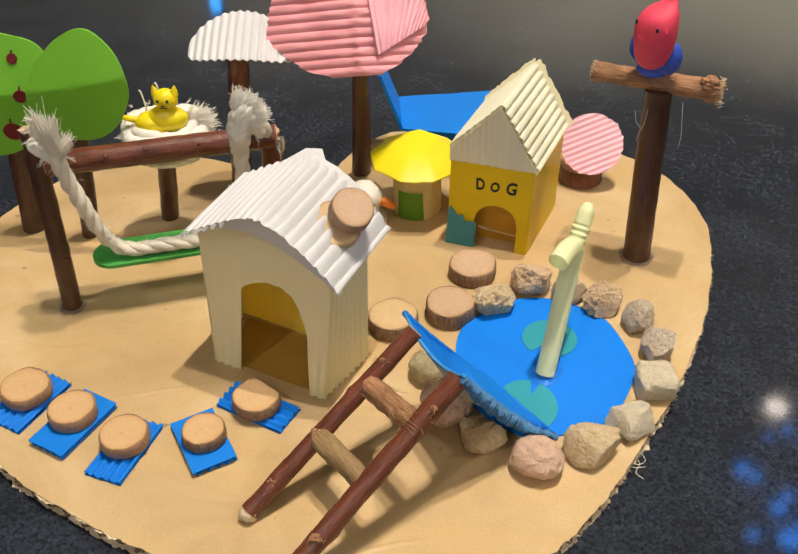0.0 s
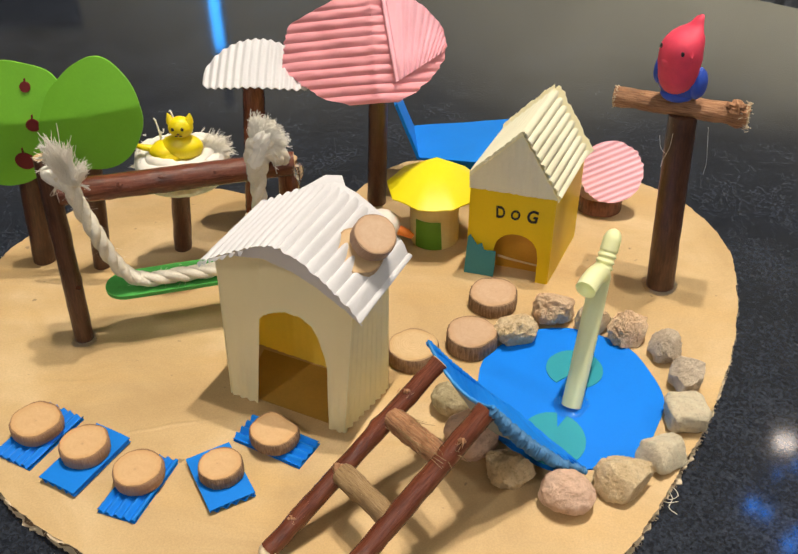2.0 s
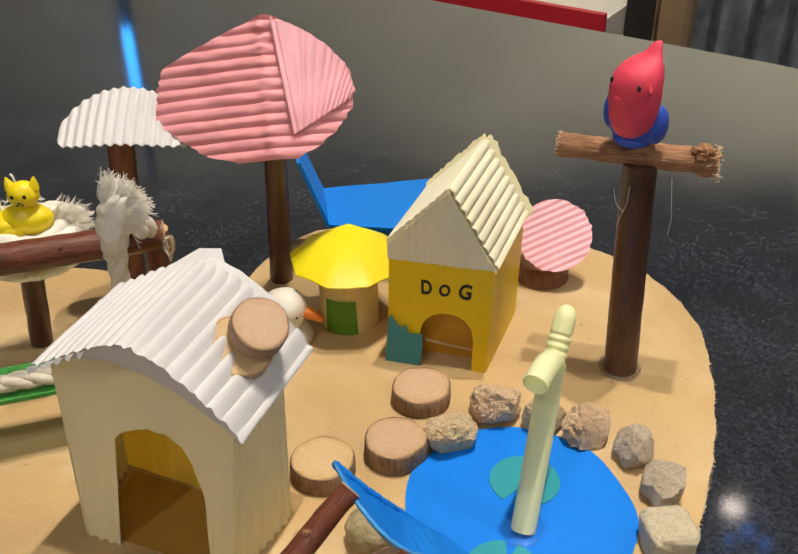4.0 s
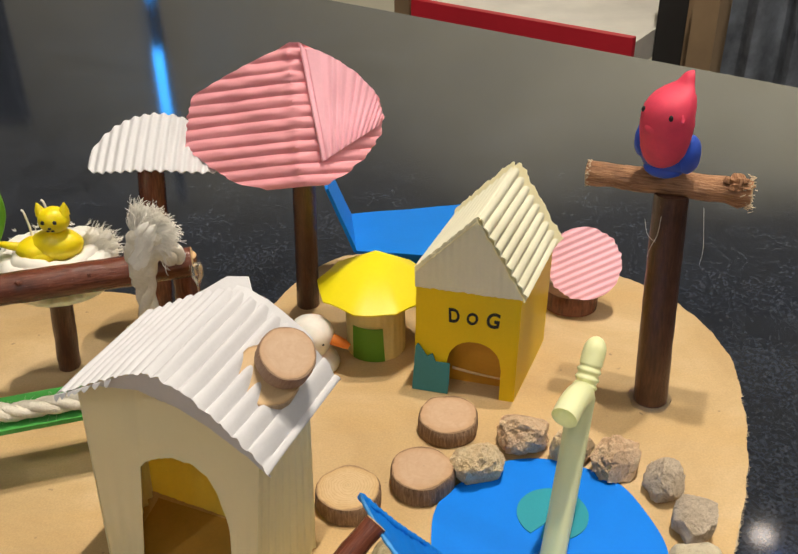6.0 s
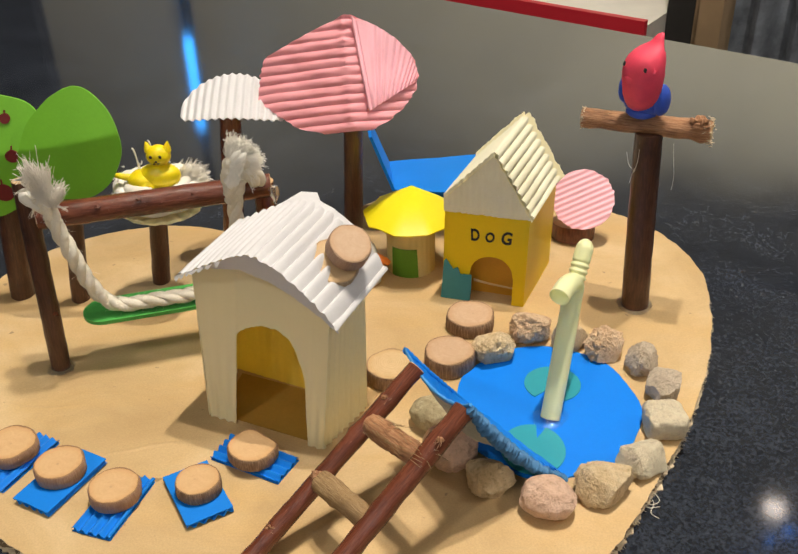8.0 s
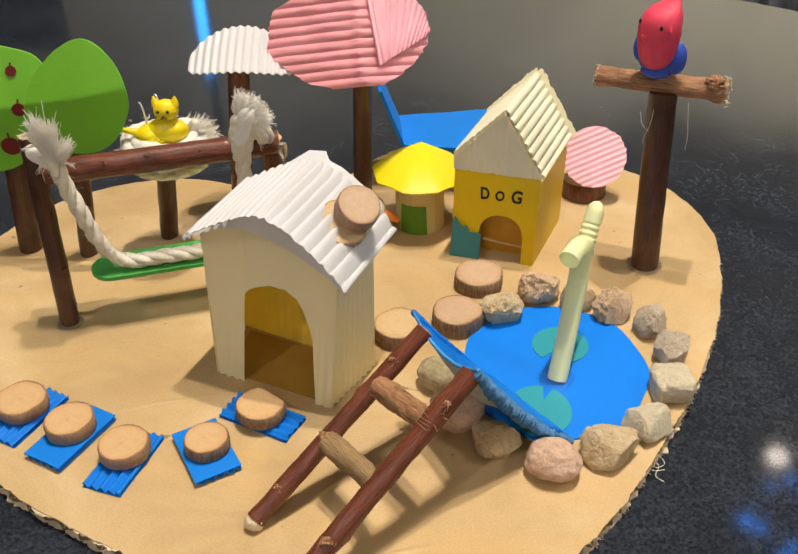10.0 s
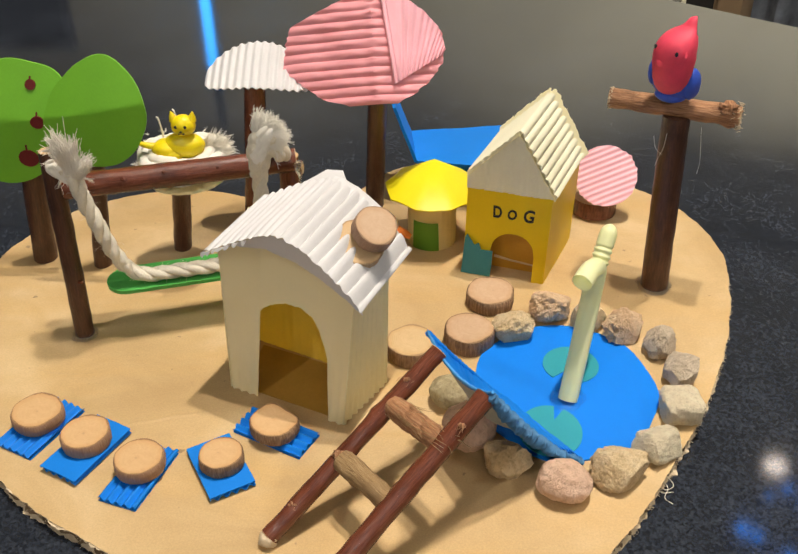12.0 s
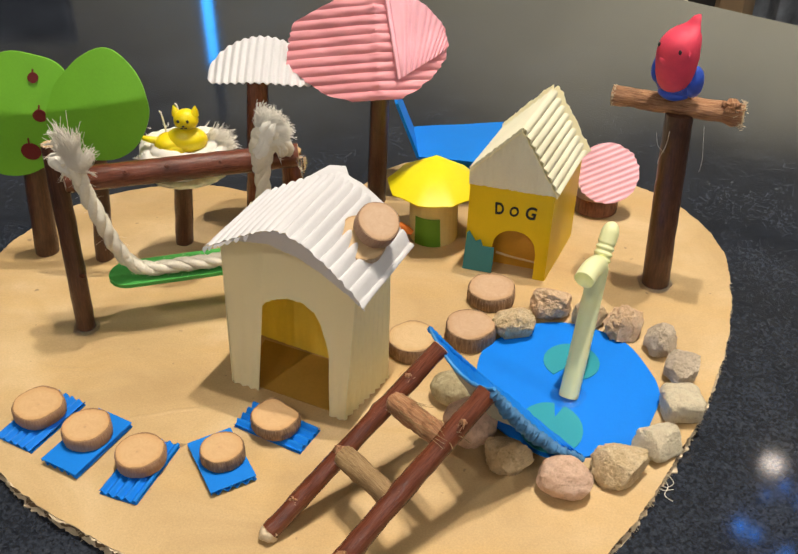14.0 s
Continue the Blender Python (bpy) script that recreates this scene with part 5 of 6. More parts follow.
for dx, dz, rr in ((-1.2, 15.5, 0.65), (5.0, 16.6, 0.65), (2.2, 13.5, 0.8), (1.0, 12.2, 0.35), (3.4, 12.3, 0.35), (2.2, 12.6, 0.35)):
    p = dc + V3(dx, 0, dz)
    p.y -= math.sqrt(max(0.1, 8.9 ** 2 - dx ** 2)) - 0.1
    ball(duck, p, (rr, 0.5, rr), 10, 6, 2)
tagged(part("duckling_figure", duck, [DUCK_WHITE, ORANGE, BLACK], None, "", True, tuple(dc)), "white clay duckling figure with an orange beak on the base", "clay figure")

# ---- stool / mushroom table with a pink cap ----
mush = thing("mushroom_stool", (88.5, 456, 0), "short reddish log with a leaning round pink fluted card cap", "toy stool")
bm = bmesh.new()
log(bm, (88.5, 457, 0), (88.5, 458, 9), 12.0, 12.0, 28, 0.03, 2.2, rings=8)
part("stem", bm, [RED_BARK, CUT_PALE], mush)
bm = bmesh.new()
nv = V3(-0.12, -0.74, 0.66).normalized()
au = V3(0.82, 0.10, 0.35)
au = (au - nv * au.dot(nv)).normalized()
bv = nv.cross(au)
cap_c = V3(92.3, 455, 23.8)
R = 16.6
put = lambda u, v, h: cap_c + bv * u + au * v + nv * h
corr(bm, -R + 0.1, R - 0.1, lambda u: -math.sqrt(max(0, R * R - u * u)), lambda u: math.sqrt(max(0, R * R - u * u)), put, 3.0, 0.26, 0.5, 6, 8, ragged=1.0, seed=8)
part("cap", bm, PINK_PALE, mush, "pale pink fluted card disc")

# ---- blue lounger ----
chair = thing("card_lounger", (12, 478, 0), "bright blue card lounger with leaning backrest behind the yellow hut", "toy lounger")
S = [V3(-10, 462, 27), V3(27.5, 456, 27), V3(45, 506, 27), V3(-14, 497, 27)]


def quad_sheet(name, q, thick, label=""):
    bm = bmesh.new()
    nrm = (q[1] - q[0]).cross(q[3] - q[0]).normalized() * thick
    rows = []
    for off in (0, 1):
        rows.append([[bm.verts.new(q[0].lerp(q[1], a / 8).lerp(q[3].lerp(q[2], a / 8), b / 8) + nrm * (off - 0.5) + V3(0, 0, 0.4 * wob((a, b, 0), 0.4, 3))) for a in range(9)] for b in range(9)])
        grid_faces(bm, rows[-1])
    edge = lambda g: g[0] + [r[-1] for r in g[1:]] + g[-1][-2::-1] + [r[0] for r in g[-2:0:-1]]
    grid_faces(bm, [edge(rows[0]), edge(rows[1])], close_u=True)
    return part(name, bm, BLUE, chair, label)


quad_sheet("seat", S, 1.6)
quad_sheet("backrest", [S[0], S[3], V3(-26, 498, 58), V3(-21.5, 464, 58)], 1.6, "leaning backrest")
quad_sheet("support", [V3(0, 478, 0), V3(28, 472, 0), V3(28, 472, 26), V3(0, 478, 26)], 1.6, "folded card support")

# ---- parasols on twigs ----
para = thing("pink_parasol", (-33, 461, 0), "large folded pink corrugated card parasol on a brown twig pole", "toy parasol")
bm = bmesh.new()
log(bm, (-33.2, 461, 0), (-27.5, 440, 92), 5.2, 4.6, 20, 0.05, 3.4, rings=22)
part("pole", bm, [BROWN_BARK, CUT_PALE], para)
PT, PB = V3(-29.5, 452, 127.5), V3(-25.5, 424, 79.5)
up = (PT - PB)
plen = up.length
up = up.normalized()
px = V3(1, 0.1, 0.02)
px = (px - up * px.dot(up)).normalized()
pn = px.cross(up).normalized()
pn = pn if pn.y < 0 else -pn


def crown_put(u, v, h):
    return PB + up * u + px * v + pn * (h - 0.19 * abs(v) - 0.0022 * v * v + 1.3 * wob((u, v, 0), 0.07, 7) + 0.4 * wob((u, v, 3), 0.2, 8) + 1.3 * math.exp(-((v + 2.5) / 1.7) ** 2) * (0.6 + wob((u, 0, 0), 0.5, 4)) + 0.25 * wob((u * 2, v * 0.4, 0), 0.3, 2))


def crown_left(u):
    return -lerp_table(((0, 15), (0.07, 28), (0.21, 38), (0.37, 47), (0.6, 44.5), (0.73, 41), (0.86, 23), (1, 1.5)), u / plen)


def crown_right(u):
    return lerp_table(((0, 8), (0.08, 17), (0.2, 25.5), (0.33, 31), (0.48, 33), (0.64, 30.5), (0.78, 23.5), (0.9, 13.5), (1, 2)), u / plen)


bm = bmesh.new()
corr(bm, 0, plen, crown_left, crown_right, crown_put, 4.5, 0.54, 0.5, 40, 12, ragged=1.2, seed=11, broad=True)
part("canopy", bm, PINK, para, "pink corrugated card canopy folded down the middle")
bm = bmesh.new()
rows = []
for i in range(97):
    a = i / 96
    ut, ub = plen * (1 - 0.52 * a) - 0.5, 9 + 13 * a
    vt, vb = (crown_right(ut) - 0.4 if a > 0.1 else 2 + a * 30), 7 + 23.5 * a
    rows.append([bm.verts.new(crown_put(ut + (ub - ut) * k / 8, min(vt + (vb - vt) * k / 8, vt + (vb - vt) * k / 8), 2.1 + 0.5 * math.sin(i * 0.72) + 0.3 * wob((i * 0.2, k, 0), 0.5, 2))) for k in range(9)])
low = [[bm.verts.new(v.co - pn * 0.5) for v in r] for r in rows]
grid_faces(bm, rows)
grid_faces(bm, low)
for k in (0, -1):
    grid_faces(bm, [[r[k] for r in rows], [r[k] for r in low]])
    grid_faces(bm, [rows[k], low[k]])
part("overlay_piece", bm, PINK_PALE, para, "second paler pink piece with fine flutes")

para2 = thing("white_parasol", (-96, 437, 0), "white corrugated card parasol on a red-brown twig pole", "toy parasol")
bm = bmesh.new()
log(bm, (-97, 439, 0), (-88.5, 437, 84), 5.6, 5.4, 20, 0.05, 5.1, rings=22, knots=((0.72, 4.3, 1.2),))
part("pole", bm, [RED_BARK, CUT_PALE], para2)
WC = V3(-86.5, 437, 90.2)
wv = V3(-0.04, 0.92, 0.38).normalized()
wu = V3(1, -0.12, -0.12)
wu = (wu - wv * wu.dot(wv)).normalized()
wn = wu.cross(wv)
R2 = 26.5
bm = bmesh.new()
corr(bm, -R2 + 0.2, R2 - 0.2, lambda u: -11 * math.sqrt(max(0, 1 - (u / R2) ** 2)) ** 0.6, lambda u: 21 * math.sqrt(max(0, 1 - (u / R2) ** 2)),
     lambda u, v, h: WC + wu * u + wv * v + wn * (h - 0.010 * u * u - 0.003 * v * v), 3.9, 0.62, 0.5, 10, 8, ragged=0.3, seed=12)
part("canopy", bm, WHITE, para2, "white fluted card canopy")

# ---- card trees ----
def card_tree(name, label, base_at, top_at, r, crown, seed, apples=(), crease=0.0):
    root = thing(name, base_at, label, "card tree", "green card trees")
    bm = bmesh.new()
    log(bm, base_at, top_at, r, r * 0.94, 20, 0.05, seed, rings=18)
    part("trunk", bm, [BROWN_BARK, CUT_PALE], root)
    cx, cy, cz, shape = crown
    put = lambda x, y, z: Vector((cx + x, cy + z + (0.34 * (y - 3 - crease * x) if y > 3 + crease * x else 0.02 * (3 + crease * x - y)) + 0.003 * x * x, cz + y))
    bm = bmesh.new()
    rings = []
    for k in [q / 12 for q in range(13)]:
        rings.append([(px * k, py * k) for px, py in shape])
    n = len(shape)
    sides = []
    for off in (-0.4, 0.4):
        cv = bm.verts.new(put(0, 0, off))
        rows = [[bm.verts.new(put(x, y, off)) for x, y in rg] for rg in rings[1:]]
        for j in range(n):
            bm.faces.new((cv, rows[0][j], rows[0][(j + 1) % n]))
        grid_faces(bm, rows, close_u=True)
        sides.append(rows[-1])
    grid_faces(bm, sides, close_u=True)
    crown_ob = part("crown", bm, GREEN, root, "green card crown")
    for ax, ay, ar in apples:
        bm = bmesh.new()
        slab(bm, [(ax + ar * math.cos(2 * math.pi * j / 24), ay + ar * 0.95 * math.sin(2 * math.pi * j / 24)) for j in range(24)], -1.0, -0.5, tfm=put)
        slab(bm, [(ax - 0.35, ay + ar * 0.8), (ax + 0.35, ay + ar * 0.8), (ax + 0.6, ay + ar * 1.5), (ax - 0.1, ay + ar * 1.5)], -1.0, -0.5, tfm=put)
        part("apple", bm, RED_DOT, crown_ob, "dark red paper apple", False)


def cut_outline(radii, n=96):
    """A hand-cut outline from radii at even angles, joined smoothly."""
    k = len(radii)
    out = []
    for j in range(n):
        f = j / n * k
        i = int(f)
        f -= i
        p0, p1, p2, p3 = (radii[(i + q) % k] for q in (-1, 0, 1, 2))
        r = 0.5 * (2 * p1 + (p2 - p0) * f + (2 * p0 - 5 * p1 + 4 * p2 - p3) * f * f + (3 * p1 - p0 - 3 * p2 + p3) * f ** 3)
        out.append((r * math.cos(2 * math.pi * j / n), r * math.sin(2 * math.pi * j / n)))
    return out


card_tree("apple_tree", "flat green card apple tree with red paper apples", (-201, 404, 0), (-195, 404, 62), 6.0,
          (-200, 395.5, 80, cut_outline((31.5, 34.6, 36.2, 32.5, 30.2, 26.8, 27.2, 27.5, 29, 30, 29.5, 29.5, 31, 30.8, 29.4, 28.2, 29.3, 30.1))), 1.4,
          ((-10, 1.5, 4.6), (15.8, 18.7, 2.4), (-16, -19, 2.1), (8.6, -16.5, 4.7), (17, 2, 3.2)))
card_tree("green_tree", "flat rounded green card tree on a dark twig", (-169.5, 399.5, 0), (-161, 399, 64), 4.6,
          (-156.5, 392, 86, cut_outline((25.7, 26.9, 28.3, 29.2, 24.4, 20.8, 20.1, 20.5, 23.5, 27.6, 27.2, 24.9, 24.9, 24.5, 24.3))), 2.6, crease=0.16)

# ---- swing ----
swing = thing("twig_swing", (-112, 357, 0), "twig swing frame with cotton rope and green stick seat", "toy swing")
bm = bmesh.new()
log(bm, (-161, 343, 0), (-160, 351, 92), 4.3, 4.2, 18, 0.06, 6.1, rings=26, knots=((0.15, 3.5, 0.9), (0.62, 1.0, 1.0), (0.35, 5.5, 0.7)))
post_l = part("post", bm, [BROWN_BARK, CUT_PALE], swing)
bm = bmesh.new()
log(bm, (-66, 373, 0), (-63.4, 373, 79), 4.8, 4.4, 18, 0.06, 7.1, rings=26)
part("post", bm, [RED_BARK, CUT_PALE], swing)
bm = bmesh.new()
log(bm, (-157, 351, 74.5), (-60, 371, 78), 5.6, 5.2, 20, 0.05, 8.1, rings=30, knots=((0.25, 3.0, 0.8), (0.45, 1.0, 0.6)))
part("top_bar", bm, [RED_BARK, CUT_PALE], swing)


for p, rr, seed in ((V3(-131, 351.6, 78.5), 1.5, 1), (V3(-114, 355.0, 80.2), 1.2, 2), (V3(-157.2, 343.0, 30), 1.4, 3), (V3(-158.5, 345.5, 58), 1.1, 4), (V3(-92, 359.8, 80.0), 0.9, 5)):
    bm = bmesh.new()
    ball(bm, p, (rr * 0.9, rr * 0.6, rr * 0.6), 14, 10, 0, 0.8, seed)
    layer = bm.loops.layers.uv.verify()
    for f in bm.faces:
        for loop in f.loops:
            loop[layer].uv = (loop.vert.co.x * 0.05, loop.vert.co.z * 0.001)
    part("bark_knot", bm, RED_BARK, swing, "small torn knot in the bark")


def rope(bm, ctrl, n, r=2.0, lay=9.0):
    c = smooth_path(ctrl, n)
    ln = [0.0]
    for a, b in zip(c, c[1:]):
        ln.append(ln[-1] + (b - a).length)
    for k in range(3):
        pts = []
        for i, p in enumerate(c):
            d = (c[min(i + 1, n)] - c[max(i - 1, 0)]).normalized()
            u, w = frame_at(d)
            t = 2 * math.pi * (ln[i] / lay / 3 * 1.0 + k / 3)
            pts.append(p + (u * math.cos(t) + w * math.sin(t)) * r * (0.54 + 0.10 * wob(p, 0.25, k)))
        tube(bm, pts, [r * (0.76 + 0.12 * wob(q, 0.8, k + 3)) for q in pts], 10)


bm = bmesh.new()
rope(bm, [(-152, 344, 88), (-148, 342.5, 82), (-146, 343, 72), (-143, 343.5, 60), (-140, 345, 46.5), (-135, 347, 35.2), (-127.5, 348.5, 31.0), (-112, 352.5, 31.0), (-97, 356.5, 31.2), (-84, 359.5, 33), (-78.5, 360, 42),
          (-75.5, 360, 56), (-75, 362, 70), (-74, 364, 83), (-72, 367, 90)], 260, 2.75, 8.0)
for k, p in enumerate(smooth_path([(-148, 342.5, 82), (-146, 343, 72), (-143, 343.5, 60), (-140, 345, 46.5), (-135, 347, 35.2), (-127.5, 348.5, 31.0), (-112, 352.5, 31.0), (-97, 356.5, 31.2)], 150)):
    tuft(bm, p, (wob(p, 0.9, k), wob(p, 0.7, k + 9), 0.4 + wob(p, 0.8, k + 5)), 7, 3.4, 1.2, 0.05, 200 + k, 0.2)
part("rope", bm, ROPE, swing, "thick twisted natural cotton rope")
bm = bmesh.new()
rope(bm, [(-146, 343, 78), (-150, 343, 84), (-156, 344, 87), (-158, 349, 86), (-154, 354, 82)], 50, 2.6, 8.0)
for k, (d, ln, bend) in enumerate((((-0.16, -0.05, 1), 20, (-1, 0, 0)), ((-0.04, -0.1, 1), 22, (-2, 0, 0)), ((0.08, -0.1, 1), 19, (1, 0, 0)), ((-0.3, -0.1, 0.9), 14, (-3, 0, 0)), ((0.45, -0.15, 0.8), 11, (2, 0, 1)))):
    brush(bm, (-148.4 + 0.7 * k, 342.3, 85), d, 110, ln, 2.1, 1.8, 60 + k, 0.19, bend)
for k, (p, d, ln, sag) in enumerate((((-151, 342, 97), (-1, -0.1, 0.15), 9, -2), ((-151, 342, 93), (-1, -0.1, 0.0), 9, -3), ((-150, 341, 88), (-0.8, -0.1, -0.9), 8, -3), ((-151, 342, 101), (-1, 0, 0.35), 6, -0.5), ((-145, 341, 86), (1, -0.1, -0.35), 7, -0.5))):
    brush(bm, p, d, 7, ln, 0.35, 0.6, 30 + k, 0.14, (0, 0, sag))
part("frayed_end", bm, FLUFF, swing, "frayed white rope end")
bm = bmesh.new()
rope(bm, [(-75, 362, 76), (-74, 361, 84), (-70, 361.5, 88), (-66, 364, 86), (-65, 369, 81)], 50, 3.2, 8.0)
ball(bm, (-73.6, 361.5, 86.0), (4.0, 3.6, 4.8), 18, 12, 0, 0.3, 3)
rope(bm, [(-74.2, 361.2, 80), (-74.0, 360.2, 86), (-73.8, 359.4, 91.5), (-71.6, 359.2, 95.5), (-68.3, 359.8, 96.3), (-66.5, 361.0, 95.2)], 70, 3.8, 9.0)
part("rope_knot", bm, ROPE, swing, "thick cream rope loop tied over the bar")
bm = bmesh.new()
for k in range(14):
    t = k / 13
    q = V3(-74.6, 357.0, 85).lerp(V3(-70.0, 356.5, 97.5), t)
    brush(bm, q + V3(1.6 * math.sin(k * 2.3), -0.8, 0), (0.5, -0.05, 0.85), 16, 6.0, 1.6, 1.3, 200 + k, 0.12, (1.2, 0.6, -0.6))
for k, (p, d, ln, bend) in enumerate((((-73.0, 359, 98), (0.05, 0, 1), 9.5, (1.2, 0, 0)), ((-71.5, 359, 99), (0.35, 0, 1), 8.5, (1.2, 0, -0.4)), ((-69.5, 359, 98.5), (0.7, 0, 0.8), 8.0, (1, 0, -1)),
                                      ((-68.0, 359, 97), (1, 0, 0.3), 8.0, (0.5, 0, -1.2)), ((-67.6, 359, 95.5), (1, 0, -0.05), 8.0, (0, 0, -1.2)), ((-68.4, 359, 94), (0.9, 0, -0.4), 6.5, (0, 0, -1)))):
    brush(bm, p, d, 90, ln, 2.2, 1.9, 70 + k, 0.19, bend)
for k, (p, d, ln, sag) in enumerate((((-74, 359, 99), (0.25, -0.1, 1), 12, 0.3), ((-67, 360, 92), (0.2, -0.1, -1), 9, -0.5), ((-65.5, 360, 92), (0.4, -0.1, -0.9), 6, -1))):
    brush(bm, p, d, 6, ln, 0.4, 0.7, 40 + k, 0.14, (0, 0, sag))
part("frayed_end", bm, FLUFF, swing, "frayed white rope knot")
bm = bmesh.new()
sd = V3(96, 28, 0).normalized()
sn = V3(-sd.y, sd.x, 0)
sc = V3(-147, 348, 25)
ol = []
ln, hw = 80.0, 9.8
for k in range(17):
    t = math.pi / 2 + math.pi * k / 16
    ol.append((hw + hw * math.cos(t), hw * math.sin(t)))
for k in range(17):
    t = -math.pi / 2 + math.pi * k / 16
    ol.append((ln - hw + hw * math.cos(t), hw * math.sin(t)))
slab(bm, ol, 0, 1.8, tfm=lambda x, y, z: sc + sd * x + sn * y + V3(0, 0, z + 0.0))
part("seat", bm, GREEN_STICK, swing, "green painted flat wooden stick seat", False)
glue(swing, (-161, 343, 0), 6.5, 1.0, 4)
bm = bmesh.new()
tube(bm, smooth_path([(-58, 366, 80), (-57.5, 365, 74), (-58, 365, 68)], 8), [2.2, 2.6, 2.4, 2.0, 1.2, 0.7, 0.4, 0.3, 0.2], 8)
part("glue_drip", bm, GLUE, swing, "clear glue drip on the bar end")

# ---- cat in a nest on a pole ----
nest = thing("cotton_nest", (-131, 413, 0), "round fluffy cotton cord nest on a brown twig pole", "toy nest")
bm = bmesh.new()
log(bm, (-131.7, 416, 0), (-122, 405, 58), 4.7, 4.6, 18, 0.08, 9.2, rings=18, knots=((0.08, 3.4, 1.2),))
part("pole", bm, [BROWN_BARK, CUT_PALE], nest)
NC = V3(-119.5, 402, 58)
bm = bmesh.new()
rings = []
for k, (rr, z) in enumerate(((4, -5.0), (14, -4.6), (20.5, -2.0), (21.5, 3), (18.5, 7.0), (14.5, 7.8), (11, 5.6), (4, 5.0))):
    rings.append([bm.verts.new(NC + V3(rr * math.cos(t) * 1.02, rr * 0.9 * math.sin(t), z + 1.2 * wob((math.cos(t) * 5, math.sin(t) * 5, k), 0.6, 3)) * (1.0)) for t in [2 * math.pi * j / 40 for j in range(40)]])
grid_faces(bm, rings, close_u=True)
bm.faces.new(rings[0])
bm.faces.new(rings[-1])
part("nest_bed", bm, FLUFF, nest, "white fluffy cotton bed")
bm = bmesh.new()
rows = []
for rr, z in ((3.0, -6.4), (10.0, -6.6), (15.5, -6.9), (19.0, -7.4), (19.0, -6.2), (10.0, -5.4), (3.0, -5.2)):
    rows.append([bm.verts.new(NC + V3((rr + (1.1 * math.sin(17 * t) * rr / 19)) * math.cos(t), (rr + 1.1 * math.sin(17 * t) * rr / 19) * 0.9 * math.sin(t), z + 0.7 * math.sin(17 * t) * rr / 19)) for t in [2 * math.pi * j / 136 for j in range(136)]])
grid_faces(bm, rows, close_u=True)
part("nest_base", bm, CREAM, nest, "cream card disc with a zigzag edge under the cotton")
bm = bmesh.new()
for rr, z, tr in ((18.2, 4.6, 3.6), (14.0, 6.6, 2.8)):
    pts = [NC + V3(rr * math.cos(t) * (1 + 0.04 * math.sin(5 * t)), rr * 0.9 * math.sin(t), z + 0.8 * math.sin(3 * t + rr)) for t in [2 * math.pi * j / 120 for j in range(121)]]
    tube(bm, pts, [tr * (1 + 0.22 * wob(p, 0.35, rr)) for p in pts], 14)
part("cotton_rim", bm, FLUFF, nest, "soft rolled cotton rim")
bm = bmesh.new()
for k in range(26):
    t = 2 * math.pi * k / 26
    o = NC + V3(19.5 * math.cos(t), 17.4 * math.sin(t), 5)
    locks(bm, o, (math.cos(t), math.sin(t), 0.35), 7, 2.6, 0.8, 50 + k, 16, 0.05, 6.0)
for k, (d, ln) in enumerate((((0.3, 0, 0.9), 11), ((0.7, 0, 0.7), 12), ((0.95, 0, 0.3), 10))):
    brush(bm, NC + V3(12 + k, 2, 6), d, 110, ln, 2.4, 3.0, 90 + k, 0.16, (1.5, 0, -1.0))
for p, d in (((-121, 406, 66), (0.0, 0, 1)), ((-128.5, 404, 63), (-0.05, 0, 1))):
    tube(bm, smooth_path([p, Vector(p) + V3(0.6, 0, 9), Vector(p) + V3(-0.3, 0, 17), Vector(p) + V3(-1.2, 0, 18.5)], 10), 0.42, 6)
part("loose_threads", bm, FLUFF, nest, "loose white cotton threads")

cat = bmesh.new()
cc = V3(-119, 398, 68.0)
ball(cat, cc + V3(2.5, 0, 2.2), (9.8, 6.4, 6.2), 24, 16, 0, 0.06, 1)
ball(cat, cc + V3(-5, -0.5, 0.4), (8.0, 6.6, 4.8), 22, 14, 0, 0.06, 2)
ball(cat, cc + V3(-4, -4.5, -1.0), (6.5, 3.0, 3.2), 18, 12, 0, 0.06, 3)
ball(cat, cc + V3(3.6, -0.8, 12.8), (5.8, 4.9, 5.0), 22, 16, 0, 0.03, 4)
for s in (-1, 1):
    e = cc + V3(3.6 + s * 4.0, -0.5, 15.2)
    tube(cat, [e, e + V3(s * 0.6, 0, 2.0), e + V3(s * 1.0, 0, 4.4)], [2.3, 1.6, 0.3], 10)
    ball(cat, cc + V3(3.3 + s * 2.2, -5.2, 13.8), (0.75, 0.5, 0.85), 10, 6, 1)
    ball(cat, cc + V3(3.4 + s * 0.9, -5.5, 10.6), (0.8, 0.4, 0.3), 10, 6, 1)
ball(cat, cc + V3(3.4, -5.8, 11.7), (0.65, 0.4, 0.45), 10, 6, 1)
tube(cat, smooth_path([cc + V3(-10, 0, 1), cc + V3(-14, -1, 2), cc + V3(-19, -1, 3.2)], 8), [2.2, 2.0, 1.8, 1.7, 1.6, 1.5, 1.4, 1.2, 0.7], 10)
tagged(part("cat_figure", cat, [CAT_YELLOW, BLACK], None, "", True, tuple(cc)), "yellow clay cat figure lying in the cotton nest", "clay figure")

